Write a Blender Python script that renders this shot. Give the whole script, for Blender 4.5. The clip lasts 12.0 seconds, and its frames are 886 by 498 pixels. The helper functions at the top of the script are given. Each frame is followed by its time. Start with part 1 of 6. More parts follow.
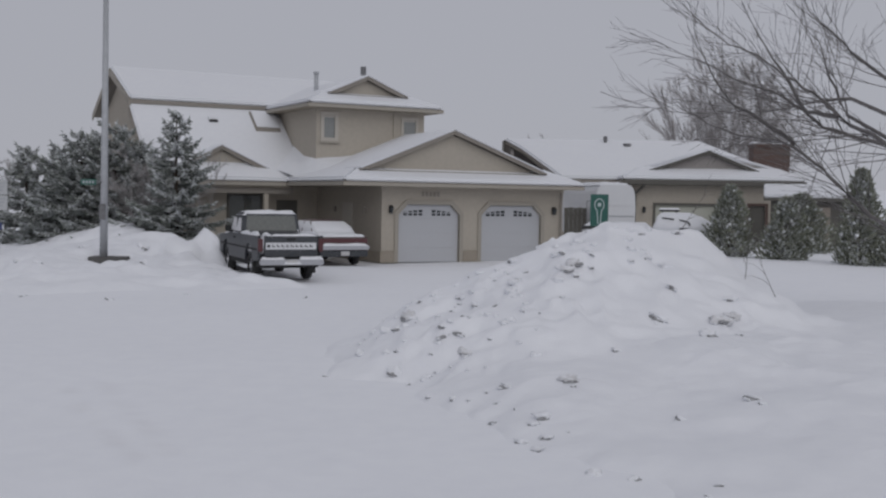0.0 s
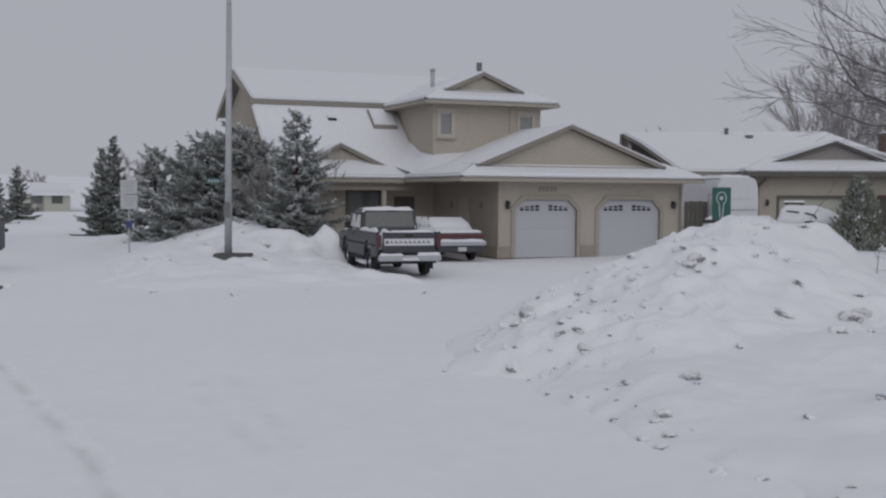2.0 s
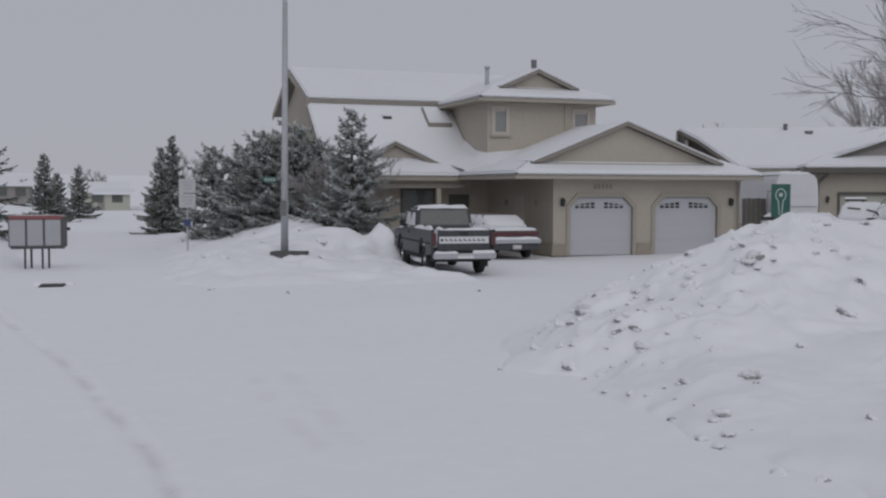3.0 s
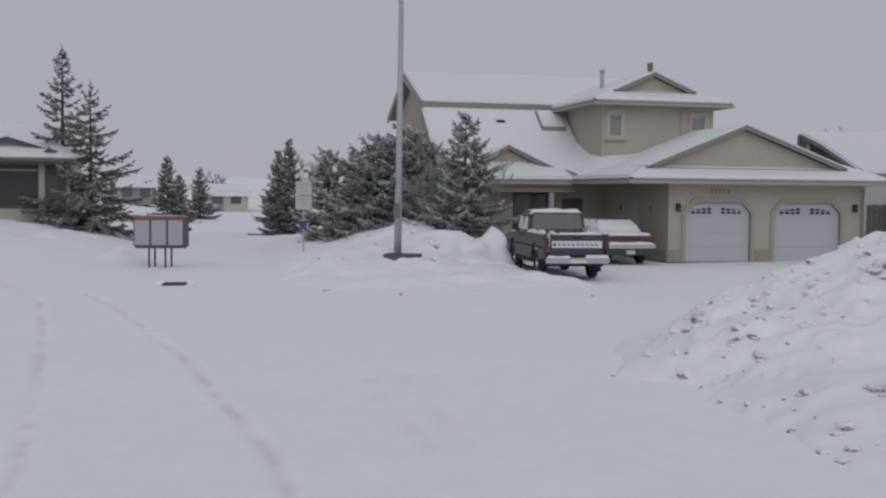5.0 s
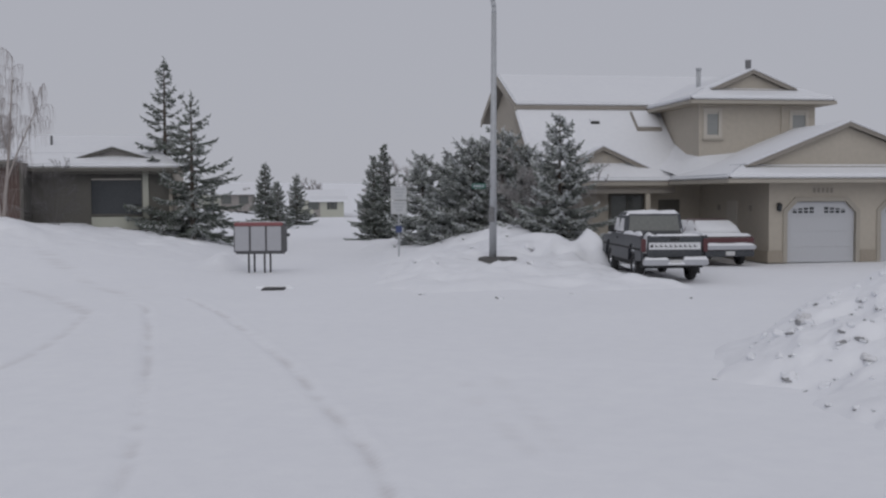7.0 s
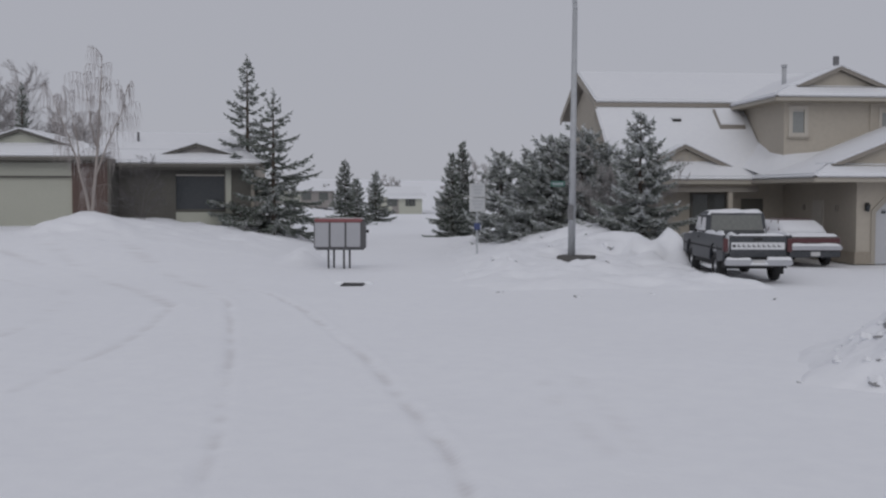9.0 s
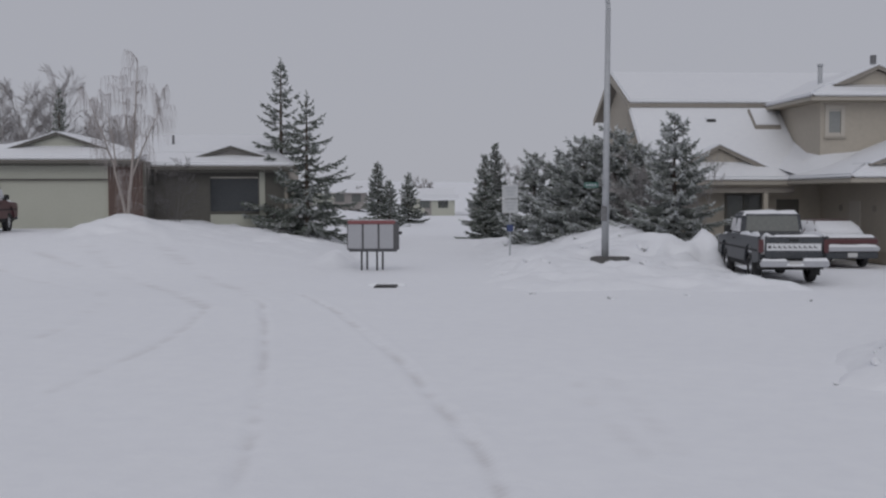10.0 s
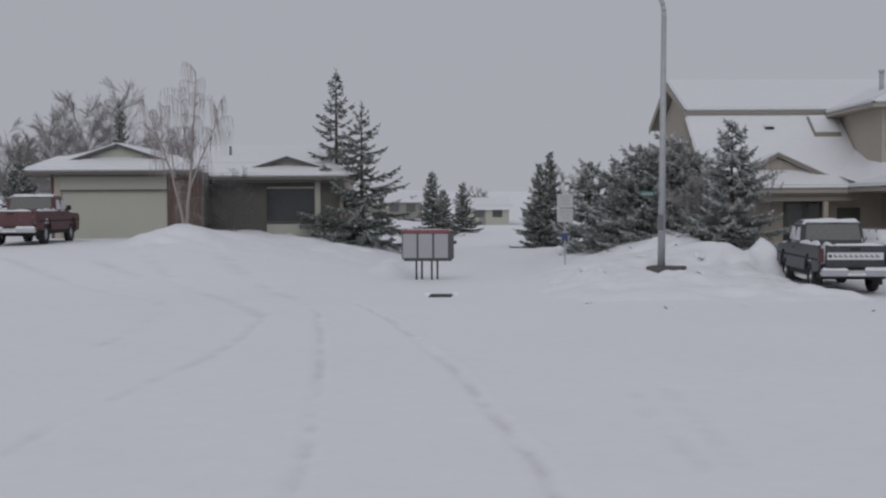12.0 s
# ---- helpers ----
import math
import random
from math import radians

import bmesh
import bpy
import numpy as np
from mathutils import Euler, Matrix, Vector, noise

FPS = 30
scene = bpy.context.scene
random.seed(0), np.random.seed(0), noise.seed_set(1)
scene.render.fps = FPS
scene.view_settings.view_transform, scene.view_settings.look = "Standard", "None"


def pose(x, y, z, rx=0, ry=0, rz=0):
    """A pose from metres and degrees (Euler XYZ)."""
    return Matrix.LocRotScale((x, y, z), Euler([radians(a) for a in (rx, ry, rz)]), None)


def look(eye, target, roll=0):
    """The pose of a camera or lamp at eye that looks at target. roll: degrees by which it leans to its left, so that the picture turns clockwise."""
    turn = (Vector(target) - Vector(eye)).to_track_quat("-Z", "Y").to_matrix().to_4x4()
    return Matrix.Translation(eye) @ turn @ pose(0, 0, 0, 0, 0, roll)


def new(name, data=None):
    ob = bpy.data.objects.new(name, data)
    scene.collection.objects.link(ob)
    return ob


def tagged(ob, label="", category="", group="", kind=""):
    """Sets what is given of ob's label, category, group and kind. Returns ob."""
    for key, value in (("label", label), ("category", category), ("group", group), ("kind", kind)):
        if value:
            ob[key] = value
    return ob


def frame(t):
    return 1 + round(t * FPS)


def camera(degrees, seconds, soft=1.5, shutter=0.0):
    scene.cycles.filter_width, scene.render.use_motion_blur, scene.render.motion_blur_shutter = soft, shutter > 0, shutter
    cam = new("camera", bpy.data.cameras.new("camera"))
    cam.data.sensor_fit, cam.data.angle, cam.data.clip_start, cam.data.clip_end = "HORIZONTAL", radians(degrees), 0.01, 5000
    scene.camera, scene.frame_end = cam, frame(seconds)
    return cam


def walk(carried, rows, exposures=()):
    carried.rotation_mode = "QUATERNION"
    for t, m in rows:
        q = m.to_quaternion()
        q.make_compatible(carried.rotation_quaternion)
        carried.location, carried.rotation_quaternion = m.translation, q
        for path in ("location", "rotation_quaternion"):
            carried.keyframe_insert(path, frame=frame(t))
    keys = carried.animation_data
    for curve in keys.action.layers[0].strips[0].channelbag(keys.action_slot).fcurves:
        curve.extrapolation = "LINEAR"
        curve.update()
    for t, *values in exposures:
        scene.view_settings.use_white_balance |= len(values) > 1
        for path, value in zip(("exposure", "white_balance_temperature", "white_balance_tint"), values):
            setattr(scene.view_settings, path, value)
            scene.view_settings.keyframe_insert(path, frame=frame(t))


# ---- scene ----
cam = camera(44.22, 12.0, soft=2.3)
PATH = [
    (0.0, pose(0.008, -0.000, 2.35, 87.367, -0.937, -1.549)),
    (0.5, pose(-0.000, 0.000, 2.35, 87.330, -0.699, 0.033)),
    (1.0, pose(-0.007, -0.000, 2.35, 87.285, -0.417, 1.405)),
    (1.5, pose(-0.015, -0.000, 2.35, 87.197, -0.525, 2.905)),
    (2.0, pose(-0.024, -0.001, 2.35, 87.064, -0.338, 4.521)),
    (2.5, pose(-0.031, -0.002, 2.35, 86.994, -0.254, 5.962)),
    (4.5, pose(-0.061, -0.006, 2.35, 87.000, -0.152, 11.745)),
    (5.0, pose(-0.069, -0.008, 2.35, 87.096, -0.535, 13.232)),
    (5.5, pose(-0.075, -0.010, 2.35, 87.122, -0.554, 14.553)),
    (6.0, pose(-0.081, -0.011, 2.35, 87.103, -0.378, 15.730)),
    (6.5, pose(-0.087, -0.013, 2.35, 87.187, -0.093, 16.935)),
    (7.0, pose(-0.093, -0.015, 2.35, 87.262, 0.279, 18.146)),
    (9.0, pose(-0.114, -0.022, 2.35, 87.131, -0.079, 22.235)),
    (9.5, pose(-0.118, -0.024, 2.35, 87.183, 0.301, 23.129)),
    (10.0, pose(-0.122, -0.026, 2.35, 87.216, 0.091, 23.943)),
    (10.5, pose(-0.125, -0.027, 2.35, 87.291, 0.138, 24.665)),
    (11.0, pose(-0.128, -0.029, 2.35, 87.473, 0.429, 25.314)),
    (11.5, pose(-0.132, -0.030, 2.35, 87.582, 0.388, 26.001)),
    (12.0, pose(-0.135, -0.032, 2.35, 87.718, 0.270, 26.784)),
]
walk(cam, PATH, [(0.0, 0.0), (1.5, 0.03), (2.5, 0.0), (5.5, 0.05), (7.0, 0.08), (9.5, 0.03), (11.0, -0.02), (12.0, -0.02)])

# ---- light ----
world = bpy.data.worlds.new("overcast_sky")
scene.world = world
world.use_nodes = True
wn, wl = world.node_tree.nodes, world.node_tree.links
wn.clear()
w_out, w_bg = wn.new("ShaderNodeOutputWorld"), wn.new("ShaderNodeBackground")
w_sky, w_mix = wn.new("ShaderNodeTexSky"), wn.new("ShaderNodeMix")
w_sky.sky_type, w_sky.sun_disc = "NISHITA", False
SUN_EL, SUN_AZ = radians(38), radians(200)
w_sky.sun_elevation, w_sky.sun_rotation = SUN_EL, SUN_AZ
w_mix.data_type = "RGBA"
w_mix.inputs["Factor"].default_value = 0.985
w_mix.inputs["B"].default_value = (3.82, 3.90, 4.36, 1)      # even cloud cover
wl.new(w_sky.outputs["Color"], w_mix.inputs["A"])
wl.new(w_mix.outputs["Result"], w_bg.inputs["Color"])
w_bg.inputs["Strength"].default_value = 0.1
wl.new(w_bg.outputs[0], w_out.inputs[0])
sun = new("sun", bpy.data.lights.new("sun", "SUN"))
sun.data.energy, sun.data.angle, sun.data.color = 0.62, radians(60), (1.0, 0.98, 0.95)
sun.matrix_world = look((8, -20, 22), (0, 10, 0))
scene.view_settings.exposure = 0.0

# ---- materials ----


def material(name, colour, rough=0.8, second=None, scale=4.0, amount=0.5, bump=0.0, bump_scale=30.0, metal=0.0, dust=0.0, per_island=False):
    """A surface with two scales of colour change, fine relief and, with dust, snow lying on what faces up."""
    m = bpy.data.materials.new(name)
    m.use_nodes = True
    n, l = m.node_tree.nodes, m.node_tree.links
    b = n["Principled BSDF"]
    b.inputs["Roughness"].default_value, b.inputs["Metallic"].default_value = rough, metal
    tc = n.new("ShaderNodeTexCoord")
    n1, n2 = n.new("ShaderNodeTexNoise"), n.new("ShaderNodeTexNoise")
    n1.inputs["Scale"].default_value, n2.inputs["Scale"].default_value = scale, scale * 9
    n1.inputs["Detail"].default_value = n2.inputs["Detail"].default_value = 5
    add = n.new("ShaderNodeMath")
    add.operation = "MULTIPLY_ADD"
    add.inputs[1].default_value = 0.5
    ramp = n.new("ShaderNodeMapRange")
    ramp.inputs["From Min"].default_value, ramp.inputs["From Max"].default_value = 0.5, 1.0
    ramp.inputs["To Max"].default_value = amount
    mix = n.new("ShaderNodeMix")
    mix.data_type = "RGBA"
    second = second or tuple(c * 0.7 for c in colour)
    mix.inputs["A"].default_value, mix.inputs["B"].default_value = (*colour, 1), (*second, 1)
    for k in (n1, n2):
        l.new(tc.outputs["Object"], k.inputs["Vector"])
    l.new(n1.outputs["Fac"], add.inputs[0])
    l.new(n2.outputs["Fac"], add.inputs[2])
    half = n.new("ShaderNodeMath")
    half.operation = "MULTIPLY"
    half.inputs[1].default_value = 1.0
    l.new(add.outputs[0], half.inputs[0])
    l.new(half.outputs[0], ramp.inputs["Value"])
    l.new(ramp.outputs[0], mix.inputs["Factor"])
    colour_out = mix.outputs["Result"]
    if per_island:
        geo = n.new("ShaderNodeNewGeometry")
        hue = n.new("ShaderNodeHueSaturation")
        mr = n.new("ShaderNodeMapRange")
        mr.inputs["To Min"].default_value, mr.inputs["To Max"].default_value = 0.65, 1.35
        l.new(geo.outputs["Random Per Island"], mr.inputs["Value"])
        l.new(mr.outputs[0], hue.inputs["Value"])
        l.new(colour_out, hue.inputs["Color"])
        colour_out = hue.outputs["Color"]
    if dust > 0:
        geo2, sep = n.new("ShaderNodeNewGeometry"), n.new("ShaderNodeSeparateXYZ")
        l.new(geo2.outputs["True Normal"], sep.inputs[0])
        m1 = n.new("ShaderNodeMath")
        m1.operation = "MULTIPLY_ADD"
        m1.inputs[1].default_value = 0.6
        ab = n.new("ShaderNodeMath")
        ab.operation = "ABSOLUTE"
        l.new(sep.outputs["Z"], ab.inputs[0])
        l.new(ab.outputs[0], m1.inputs[0])
        l.new(n2.outputs["Fac"], m1.inputs[2])
        r2 = n.new("ShaderNodeMapRange")
        r2.inputs["From Min"].default_value, r2.inputs["From Max"].default_value = 1.15 - dust, 1.35 - dust
        l.new(m1.outputs[0], r2.inputs["Value"])
        mx = n.new("ShaderNodeMix")
        mx.data_type = "RGBA"
        mx.inputs["B"].default_value = (0.8, 0.81, 0.84, 1)
        l.new(r2.outputs[0], mx.inputs["Factor"])
        l.new(colour_out, mx.inputs["A"])
        colour_out = mx.outputs["Result"]
    l.new(colour_out, b.inputs["Base Color"])
    if bump > 0:
        n3, bp = n.new("ShaderNodeTexNoise"), n.new("ShaderNodeBump")
        n3.inputs["Scale"].default_value, n3.inputs["Detail"].default_value = bump_scale, 6
        bp.inputs["Strength"].default_value, bp.inputs["Distance"].default_value = bump, 0.03
        l.new(tc.outputs["Object"], n3.inputs["Vector"])
        l.new(n3.outputs["Fac"], bp.inputs["Height"])
        l.new(bp.outputs[0], b.inputs["Normal"])
    return m


SNOW = material("snow", (0.835, 0.845, 0.875), 0.75, (0.77, 0.78, 0.82), 0.35, 0.6, 0.25, 9)
GROUND_SNOW = material("street_snow", (0.87, 0.88, 0.91), 0.75, (0.81, 0.82, 0.86), 0.35, 0.6, 0.25, 9)
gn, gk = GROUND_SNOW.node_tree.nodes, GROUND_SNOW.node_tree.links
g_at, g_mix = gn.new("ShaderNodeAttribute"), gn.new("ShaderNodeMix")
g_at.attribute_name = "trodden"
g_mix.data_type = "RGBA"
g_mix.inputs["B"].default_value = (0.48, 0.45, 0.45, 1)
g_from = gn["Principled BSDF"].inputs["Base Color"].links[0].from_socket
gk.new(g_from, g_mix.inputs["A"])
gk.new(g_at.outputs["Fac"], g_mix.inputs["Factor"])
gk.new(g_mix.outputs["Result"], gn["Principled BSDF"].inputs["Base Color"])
SNOW_SOFT = material("roof_snow", (0.765, 0.775, 0.80), 0.85, (0.71, 0.72, 0.76), 0.6, 0.6, 0.12, 6)
SNOW_DIRTY = material("dirty_snow", (0.8, 0.8, 0.82), 0.7, (0.54, 0.54, 0.55), 7.0, 1.0, 0.5, 14, dust=0.3)
# shade of the heap's hollows put into a dark colour, with some grit
SHADE_GRIT = material("hollow_shade_grit", (0.175, 0.174, 0.18), 0.9, (0.41, 0.41, 0.42), 9, 0.9, 0.6, 20, dust=0.12)
STUCCO = material("beige_stucco", (0.455, 0.415, 0.355), 0.9, (0.39, 0.355, 0.305), 0.7, 0.7, 0.35, 60)
TRIM = material("beige_trim", (0.37, 0.34, 0.295), 0.75, (0.31, 0.285, 0.245), 2, 0.6, 0.1, 40)
TRIM_DARK = material("brown_fascia", (0.285, 0.26, 0.23), 0.7, (0.22, 0.20, 0.175), 2, 0.6, 0.1, 40)
TRIM_LIGHT = material("pale_window_trim", (0.50, 0.47, 0.42), 0.75, (0.43, 0.40, 0.36), 2, 0.6, 0.1, 40)
SOFFIT = material("soffit", (0.34, 0.30, 0.24), 0.8, None, 2, 0.4)
STONE = material("stone_base", (0.36, 0.32, 0.265), 0.9, (0.27, 0.235, 0.195), 2.5, 0.9, 0.5, 20)
WHITE_DOOR = material("white_door_paint", (0.48, 0.49, 0.515), 0.55, (0.435, 0.445, 0.47), 1.2, 0.5, 0.05, 30)
CREAM_DOOR = material("cream_door_paint", (0.44, 0.445, 0.385), 0.6, (0.39, 0.395, 0.34), 1.2, 0.5, 0.05, 30)
PANE = material("dark_glass", (0.035, 0.04, 0.045), 0.08, (0.06, 0.065, 0.07), 1.5, 0.5)
WINDOW = material("curtained_glass", (0.24, 0.25, 0.245), 0.15, (0.31, 0.32, 0.315), 1.5, 0.6)
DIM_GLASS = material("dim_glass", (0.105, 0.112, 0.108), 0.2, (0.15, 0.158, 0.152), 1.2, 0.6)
IRON = material("black_iron", (0.03, 0.03, 0.03), 0.5)
STEEL = material("galvanised_steel", (0.44, 0.455, 0.475), 0.6, (0.34, 0.35, 0.37), 1.0, 0.7, 0.05, 20, 0.15)
STEEL_DARK = material("flue_steel", (0.22, 0.22, 0.23), 0.5, (0.1, 0.1, 0.1), 2, 0.8, 0.05, 20, 0.4)
BRICK = material("red_brown_brick", (0.135, 0.092, 0.08), 0.9, (0.095, 0.068, 0.06), 6, 0.8, 0.4, 30)
CONCRETE = material("concrete", (0.13, 0.127, 0.124), 0.9, (0.085, 0.082, 0.08), 3, 0.8, 0.4, 25)
# snow-dusted needles, their colours also lifted to stand for the snowy haze
SPRUCE = material("spruce_needles", (0.13, 0.152, 0.128), 0.8, (0.19, 0.21, 0.183), 2.5, 0.8, per_island=True, dust=0.26)
SPRUCE_FROST = material("frosted_spruce_needles", (0.18, 0.2, 0.175), 0.8, (0.27, 0.29, 0.265), 1.6, 1.0, per_island=True, dust=0.34)
FROST_TIP = material("hoar_frosted_needles", (0.40, 0.425, 0.41), 0.85, (0.62, 0.64, 0.645), 1.8, 1.0, per_island=True, dust=0.4)
CEDAR = material("cedar_leaves", (0.19, 0.205, 0.15), 0.8, (0.31, 0.32, 0.27), 2.2, 0.9, per_island=True, dust=0.28)
BARK = material("bare_bark", (0.15, 0.14, 0.14), 0.9, (0.10, 0.095, 0.092), 6, 0.8, 0.4, 30, dust=0.1)
# paler than BARK: frost, with distance haze put into the colour
BARK_FAR = material("frosted_twigs", (0.30, 0.28, 0.275), 0.9, (0.42, 0.405, 0.405), 1.5, 0.8)
BIRCH = material("birch_bark", (0.40, 0.365, 0.345), 0.8, (0.26, 0.22, 0.2), 5, 0.7, 0.2, 20)
TWIG = material("birch_twigs", (0.27, 0.24, 0.235), 0.9, (0.36, 0.335, 0.33), 1.5, 0.8)
TRUNK = material("spruce_trunk", (0.1, 0.08, 0.065), 0.95, None, 6, 0.8, 0.5, 30)
RUBBER = material("tyre_rubber", (0.022, 0.022, 0.023), 0.85, (0.05, 0.05, 0.05), 5, 0.6)
CHROME = material("brushed_chrome", (0.55, 0.56, 0.58), 0.28, (0.42, 0.42, 0.44), 3, 0.5, metal=0.9)
PAINT_GREY = material("dark_blue_grey_car_paint", (0.034, 0.038, 0.047), 0.45, (0.075, 0.08, 0.085), 2.2, 0.7)
PAINT_RED = material("red_car_paint", (0.095, 0.03, 0.037), 0.45, (0.14, 0.085, 0.09), 1.5, 0.6)
PAINT_WHITE = material("white_vehicle_paint", (0.66, 0.67, 0.69), 0.4, (0.58, 0.59, 0.61), 1, 0.6)
TAIL_RED = material("tail_light_lens", (0.105, 0.036, 0.04), 0.35)
PAINT_MAROON = material("dull_maroon_car_paint", (0.10, 0.062, 0.064), 0.5, (0.17, 0.13, 0.13), 1.5, 0.7)
PLATE = material("number_plate", (0.55, 0.55, 0.55), 0.5)
BAND = material("tailgate_band", (0.68, 0.69, 0.71), 0.45, (0.56, 0.56, 0.58), 4, 0.5)
LETTER = material("dark_lettering", (0.05, 0.05, 0.055), 0.6)
GREEN = material("green_sign_paint", (0.022, 0.105, 0.085), 0.45, (0.03, 0.13, 0.10), 2, 0.5)
SIGN_WHITE = material("white_sign_paint", (0.48, 0.49, 0.50), 0.5, (0.40, 0.41, 0.42), 2, 0.5)
MARK = material("sign_marking", (0.55, 0.62, 0.62), 0.5)
BLUE = material("blue_sign_paint", (0.04, 0.06, 0.16), 0.5)
MAIL_GREY = material("mailbox_grey", (0.40, 0.405, 0.43), 0.5, (0.34, 0.345, 0.37), 2, 0.5, metal=0.1)
MAIL_RED = material("mailbox_red", (0.26, 0.09, 0.095), 0.5)
MAIL_DARK = material("mailbox_dark_grey", (0.085, 0.085, 0.092), 0.5, (0.12, 0.12, 0.125), 3, 0.6)
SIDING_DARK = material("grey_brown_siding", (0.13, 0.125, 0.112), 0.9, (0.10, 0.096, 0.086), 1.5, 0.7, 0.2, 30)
FAR_WALL = material("far_house_wall", (0.30, 0.28, 0.27), 0.9, (0.24, 0.225, 0.215), 0.8, 0.7)
WOOD_PALE = material("weathered_wood", (0.33, 0.29, 0.25), 0.9, None, 3, 0.6)

# ---- mesh helpers ----


def part(name, bm, mat, parent=None, label="", smooth=False):
    """Links a bmesh as one mesh object under a thing or a part."""
    me = bpy.data.meshes.new(name)
    bmesh.ops.recalc_face_normals(bm, faces=bm.faces)
    bm.to_mesh(me)
    bm.free()
    return mesh_part(name, me, mat, parent, label, smooth)


def mesh_part(name, me, mat, parent=None, label="", smooth=False):
    me.materials.append(mat)
    if smooth:
        me.polygons.foreach_set("use_smooth", [True] * len(me.polygons))
    ob = new(name, me)
    if parent is not None:
        ob.parent = parent
    if label:
        tagged(ob, label)
    return ob


def raw(name, verts, faces, mat, parent=None, label="", smooth=False):
    me = bpy.data.meshes.new(name)
    me.from_pydata(verts, [], faces)
    me.update()
    return mesh_part(name, me, mat, parent, label, smooth)


def thing(name, m, label, category, group="", kind=""):
    ob = new(name)
    ob.matrix_basis = m
    return tagged(ob, label, category, group, kind)


def box(x0, x1, y0, y1, z0, z1, bevel=0.0, bm=None):
    own = bmesh.new()
    bmesh.ops.create_cube(own, size=1)
    for v in own.verts:
        v.co = ((x0 + x1) / 2 + v.co.x * (x1 - x0), (y0 + y1) / 2 + v.co.y * (y1 - y0), (z0 + z1) / 2 + v.co.z * (z1 - z0))
    if bevel > 0:
        bmesh.ops.bevel(own, geom=own.edges[:], offset=bevel, segments=2, affect="EDGES")
    return join(bm, own)


def join(bm, own):
    if bm is None:
        return own
    me = bpy.data.meshes.new("join")
    own.to_mesh(me)
    own.free()
    bm.from_mesh(me)
    bpy.data.meshes.remove(me)
    return bm


def prism(poly, axis, a, b, bevel=0.0, bm=None):
    """A plane outline pushed along an axis from a to b. Outline in (y, z) for x, (x, z) for y, (x, y) for z."""
    own = bmesh.new()

    def at(p, d):
        return {"x": (d, p[0], p[1]), "y": (p[0], d, p[1]), "z": (p[0], p[1], d)}[axis]
    lo = [own.verts.new(at(p, a)) for p in poly]
    hi = [own.verts.new(at(p, b)) for p in poly]
    own.faces.new(lo)
    own.faces.new(hi[::-1])
    for i in range(len(poly)):
        j = (i + 1) % len(poly)
        own.faces.new((lo[i], lo[j], hi[j], hi[i]))
    bmesh.ops.recalc_face_normals(own, faces=own.faces)
    if bevel > 0:
        bmesh.ops.bevel(own, geom=own.edges[:], offset=bevel, segments=2, affect="EDGES")
    return join(bm, own)


def slab(points, thick, lift=0.0, bevel=0.0, bm=None):
    """A plate on a plane outline of 3D points, from lift to lift + thick straight up."""
    own = bmesh.new()
    lo = [own.verts.new((p[0], p[1], p[2] + lift)) for p in points]
    hi = [own.verts.new((p[0], p[1], p[2] + lift + thick)) for p in points]
    own.faces.new(lo)
    own.faces.new(hi[::-1])
    for i in range(len(points)):
        j = (i + 1) % len(points)
        own.faces.new((lo[i], lo[j], hi[j], hi[i]))
    bmesh.ops.recalc_face_normals(own, faces=own.faces)
    if bevel > 0:
        bmesh.ops.bevel(own, geom=own.edges[:], offset=bevel, segments=2, affect="EDGES")
    return join(bm, own)


def rod(p, q, r0, r1=None, sides=10, bm=None):
    own = bmesh.new()
    p, q = Vector(p), Vector(q)
    r1 = r0 if r1 is None else r1
    turn = (q - p).to_track_quat("Z", "Y").to_matrix()
    rings = []
    for c, r in ((p, r0), (q, r1)):
        rings.append([own.verts.new(c + turn @ Vector((r * math.cos(2 * math.pi * i / sides), r * math.sin(2 * math.pi * i / sides), 0))) for i in range(sides)])
    for i in range(sides):
        j = (i + 1) % sides
        own.faces.new((rings[0][i], rings[0][j], rings[1][j], rings[1][i]))
    own.faces.new(rings[0][::-1])
    own.faces.new(rings[1])
    return join(bm, own)


def loft(rings, bm=None):
    """Skins closed rings of equal length, with both ends closed."""
    own = bmesh.new()
    vs = [[own.verts.new(p) for p in r] for r in rings]
    k = len(vs[0])
    for a, b in zip(vs, vs[1:]):
        for i in range(k):
            j = (i + 1) % k
            own.faces.new((a[i], a[j], b[j], b[i]))
    own.faces.new(vs[0][::-1])
    own.faces.new(vs[-1])
    return join(bm, own)


def smoothstep(a, b, x):
    s = np.clip((x - a) / (b - a), 0, 1)
    return s * s * (3 - 2 * s)


def lumps(x, y, scale, seed=0.0):
    """Smooth uneven heights in -1..1, from a few turned waves and hashed lattice noise."""
    def hashed(i, j):
        v = np.sin(i * 127.1 + j * 311.7 + seed * 74.7) * 43758.5453
        return v - np.floor(v)
    u, w = x / scale, y / scale
    i, j = np.floor(u), np.floor(w)
    fu, fw = u - i, w - j
    fu, fw = fu * fu * (3 - 2 * fu), fw * fw * (3 - 2 * fw)
    top = hashed(i, j) * (1 - fu) + hashed(i + 1, j) * fu
    bot = hashed(i, j + 1) * (1 - fu) + hashed(i + 1, j + 1) * fu
    return 2 * (top * (1 - fw) + bot * fw) - 1


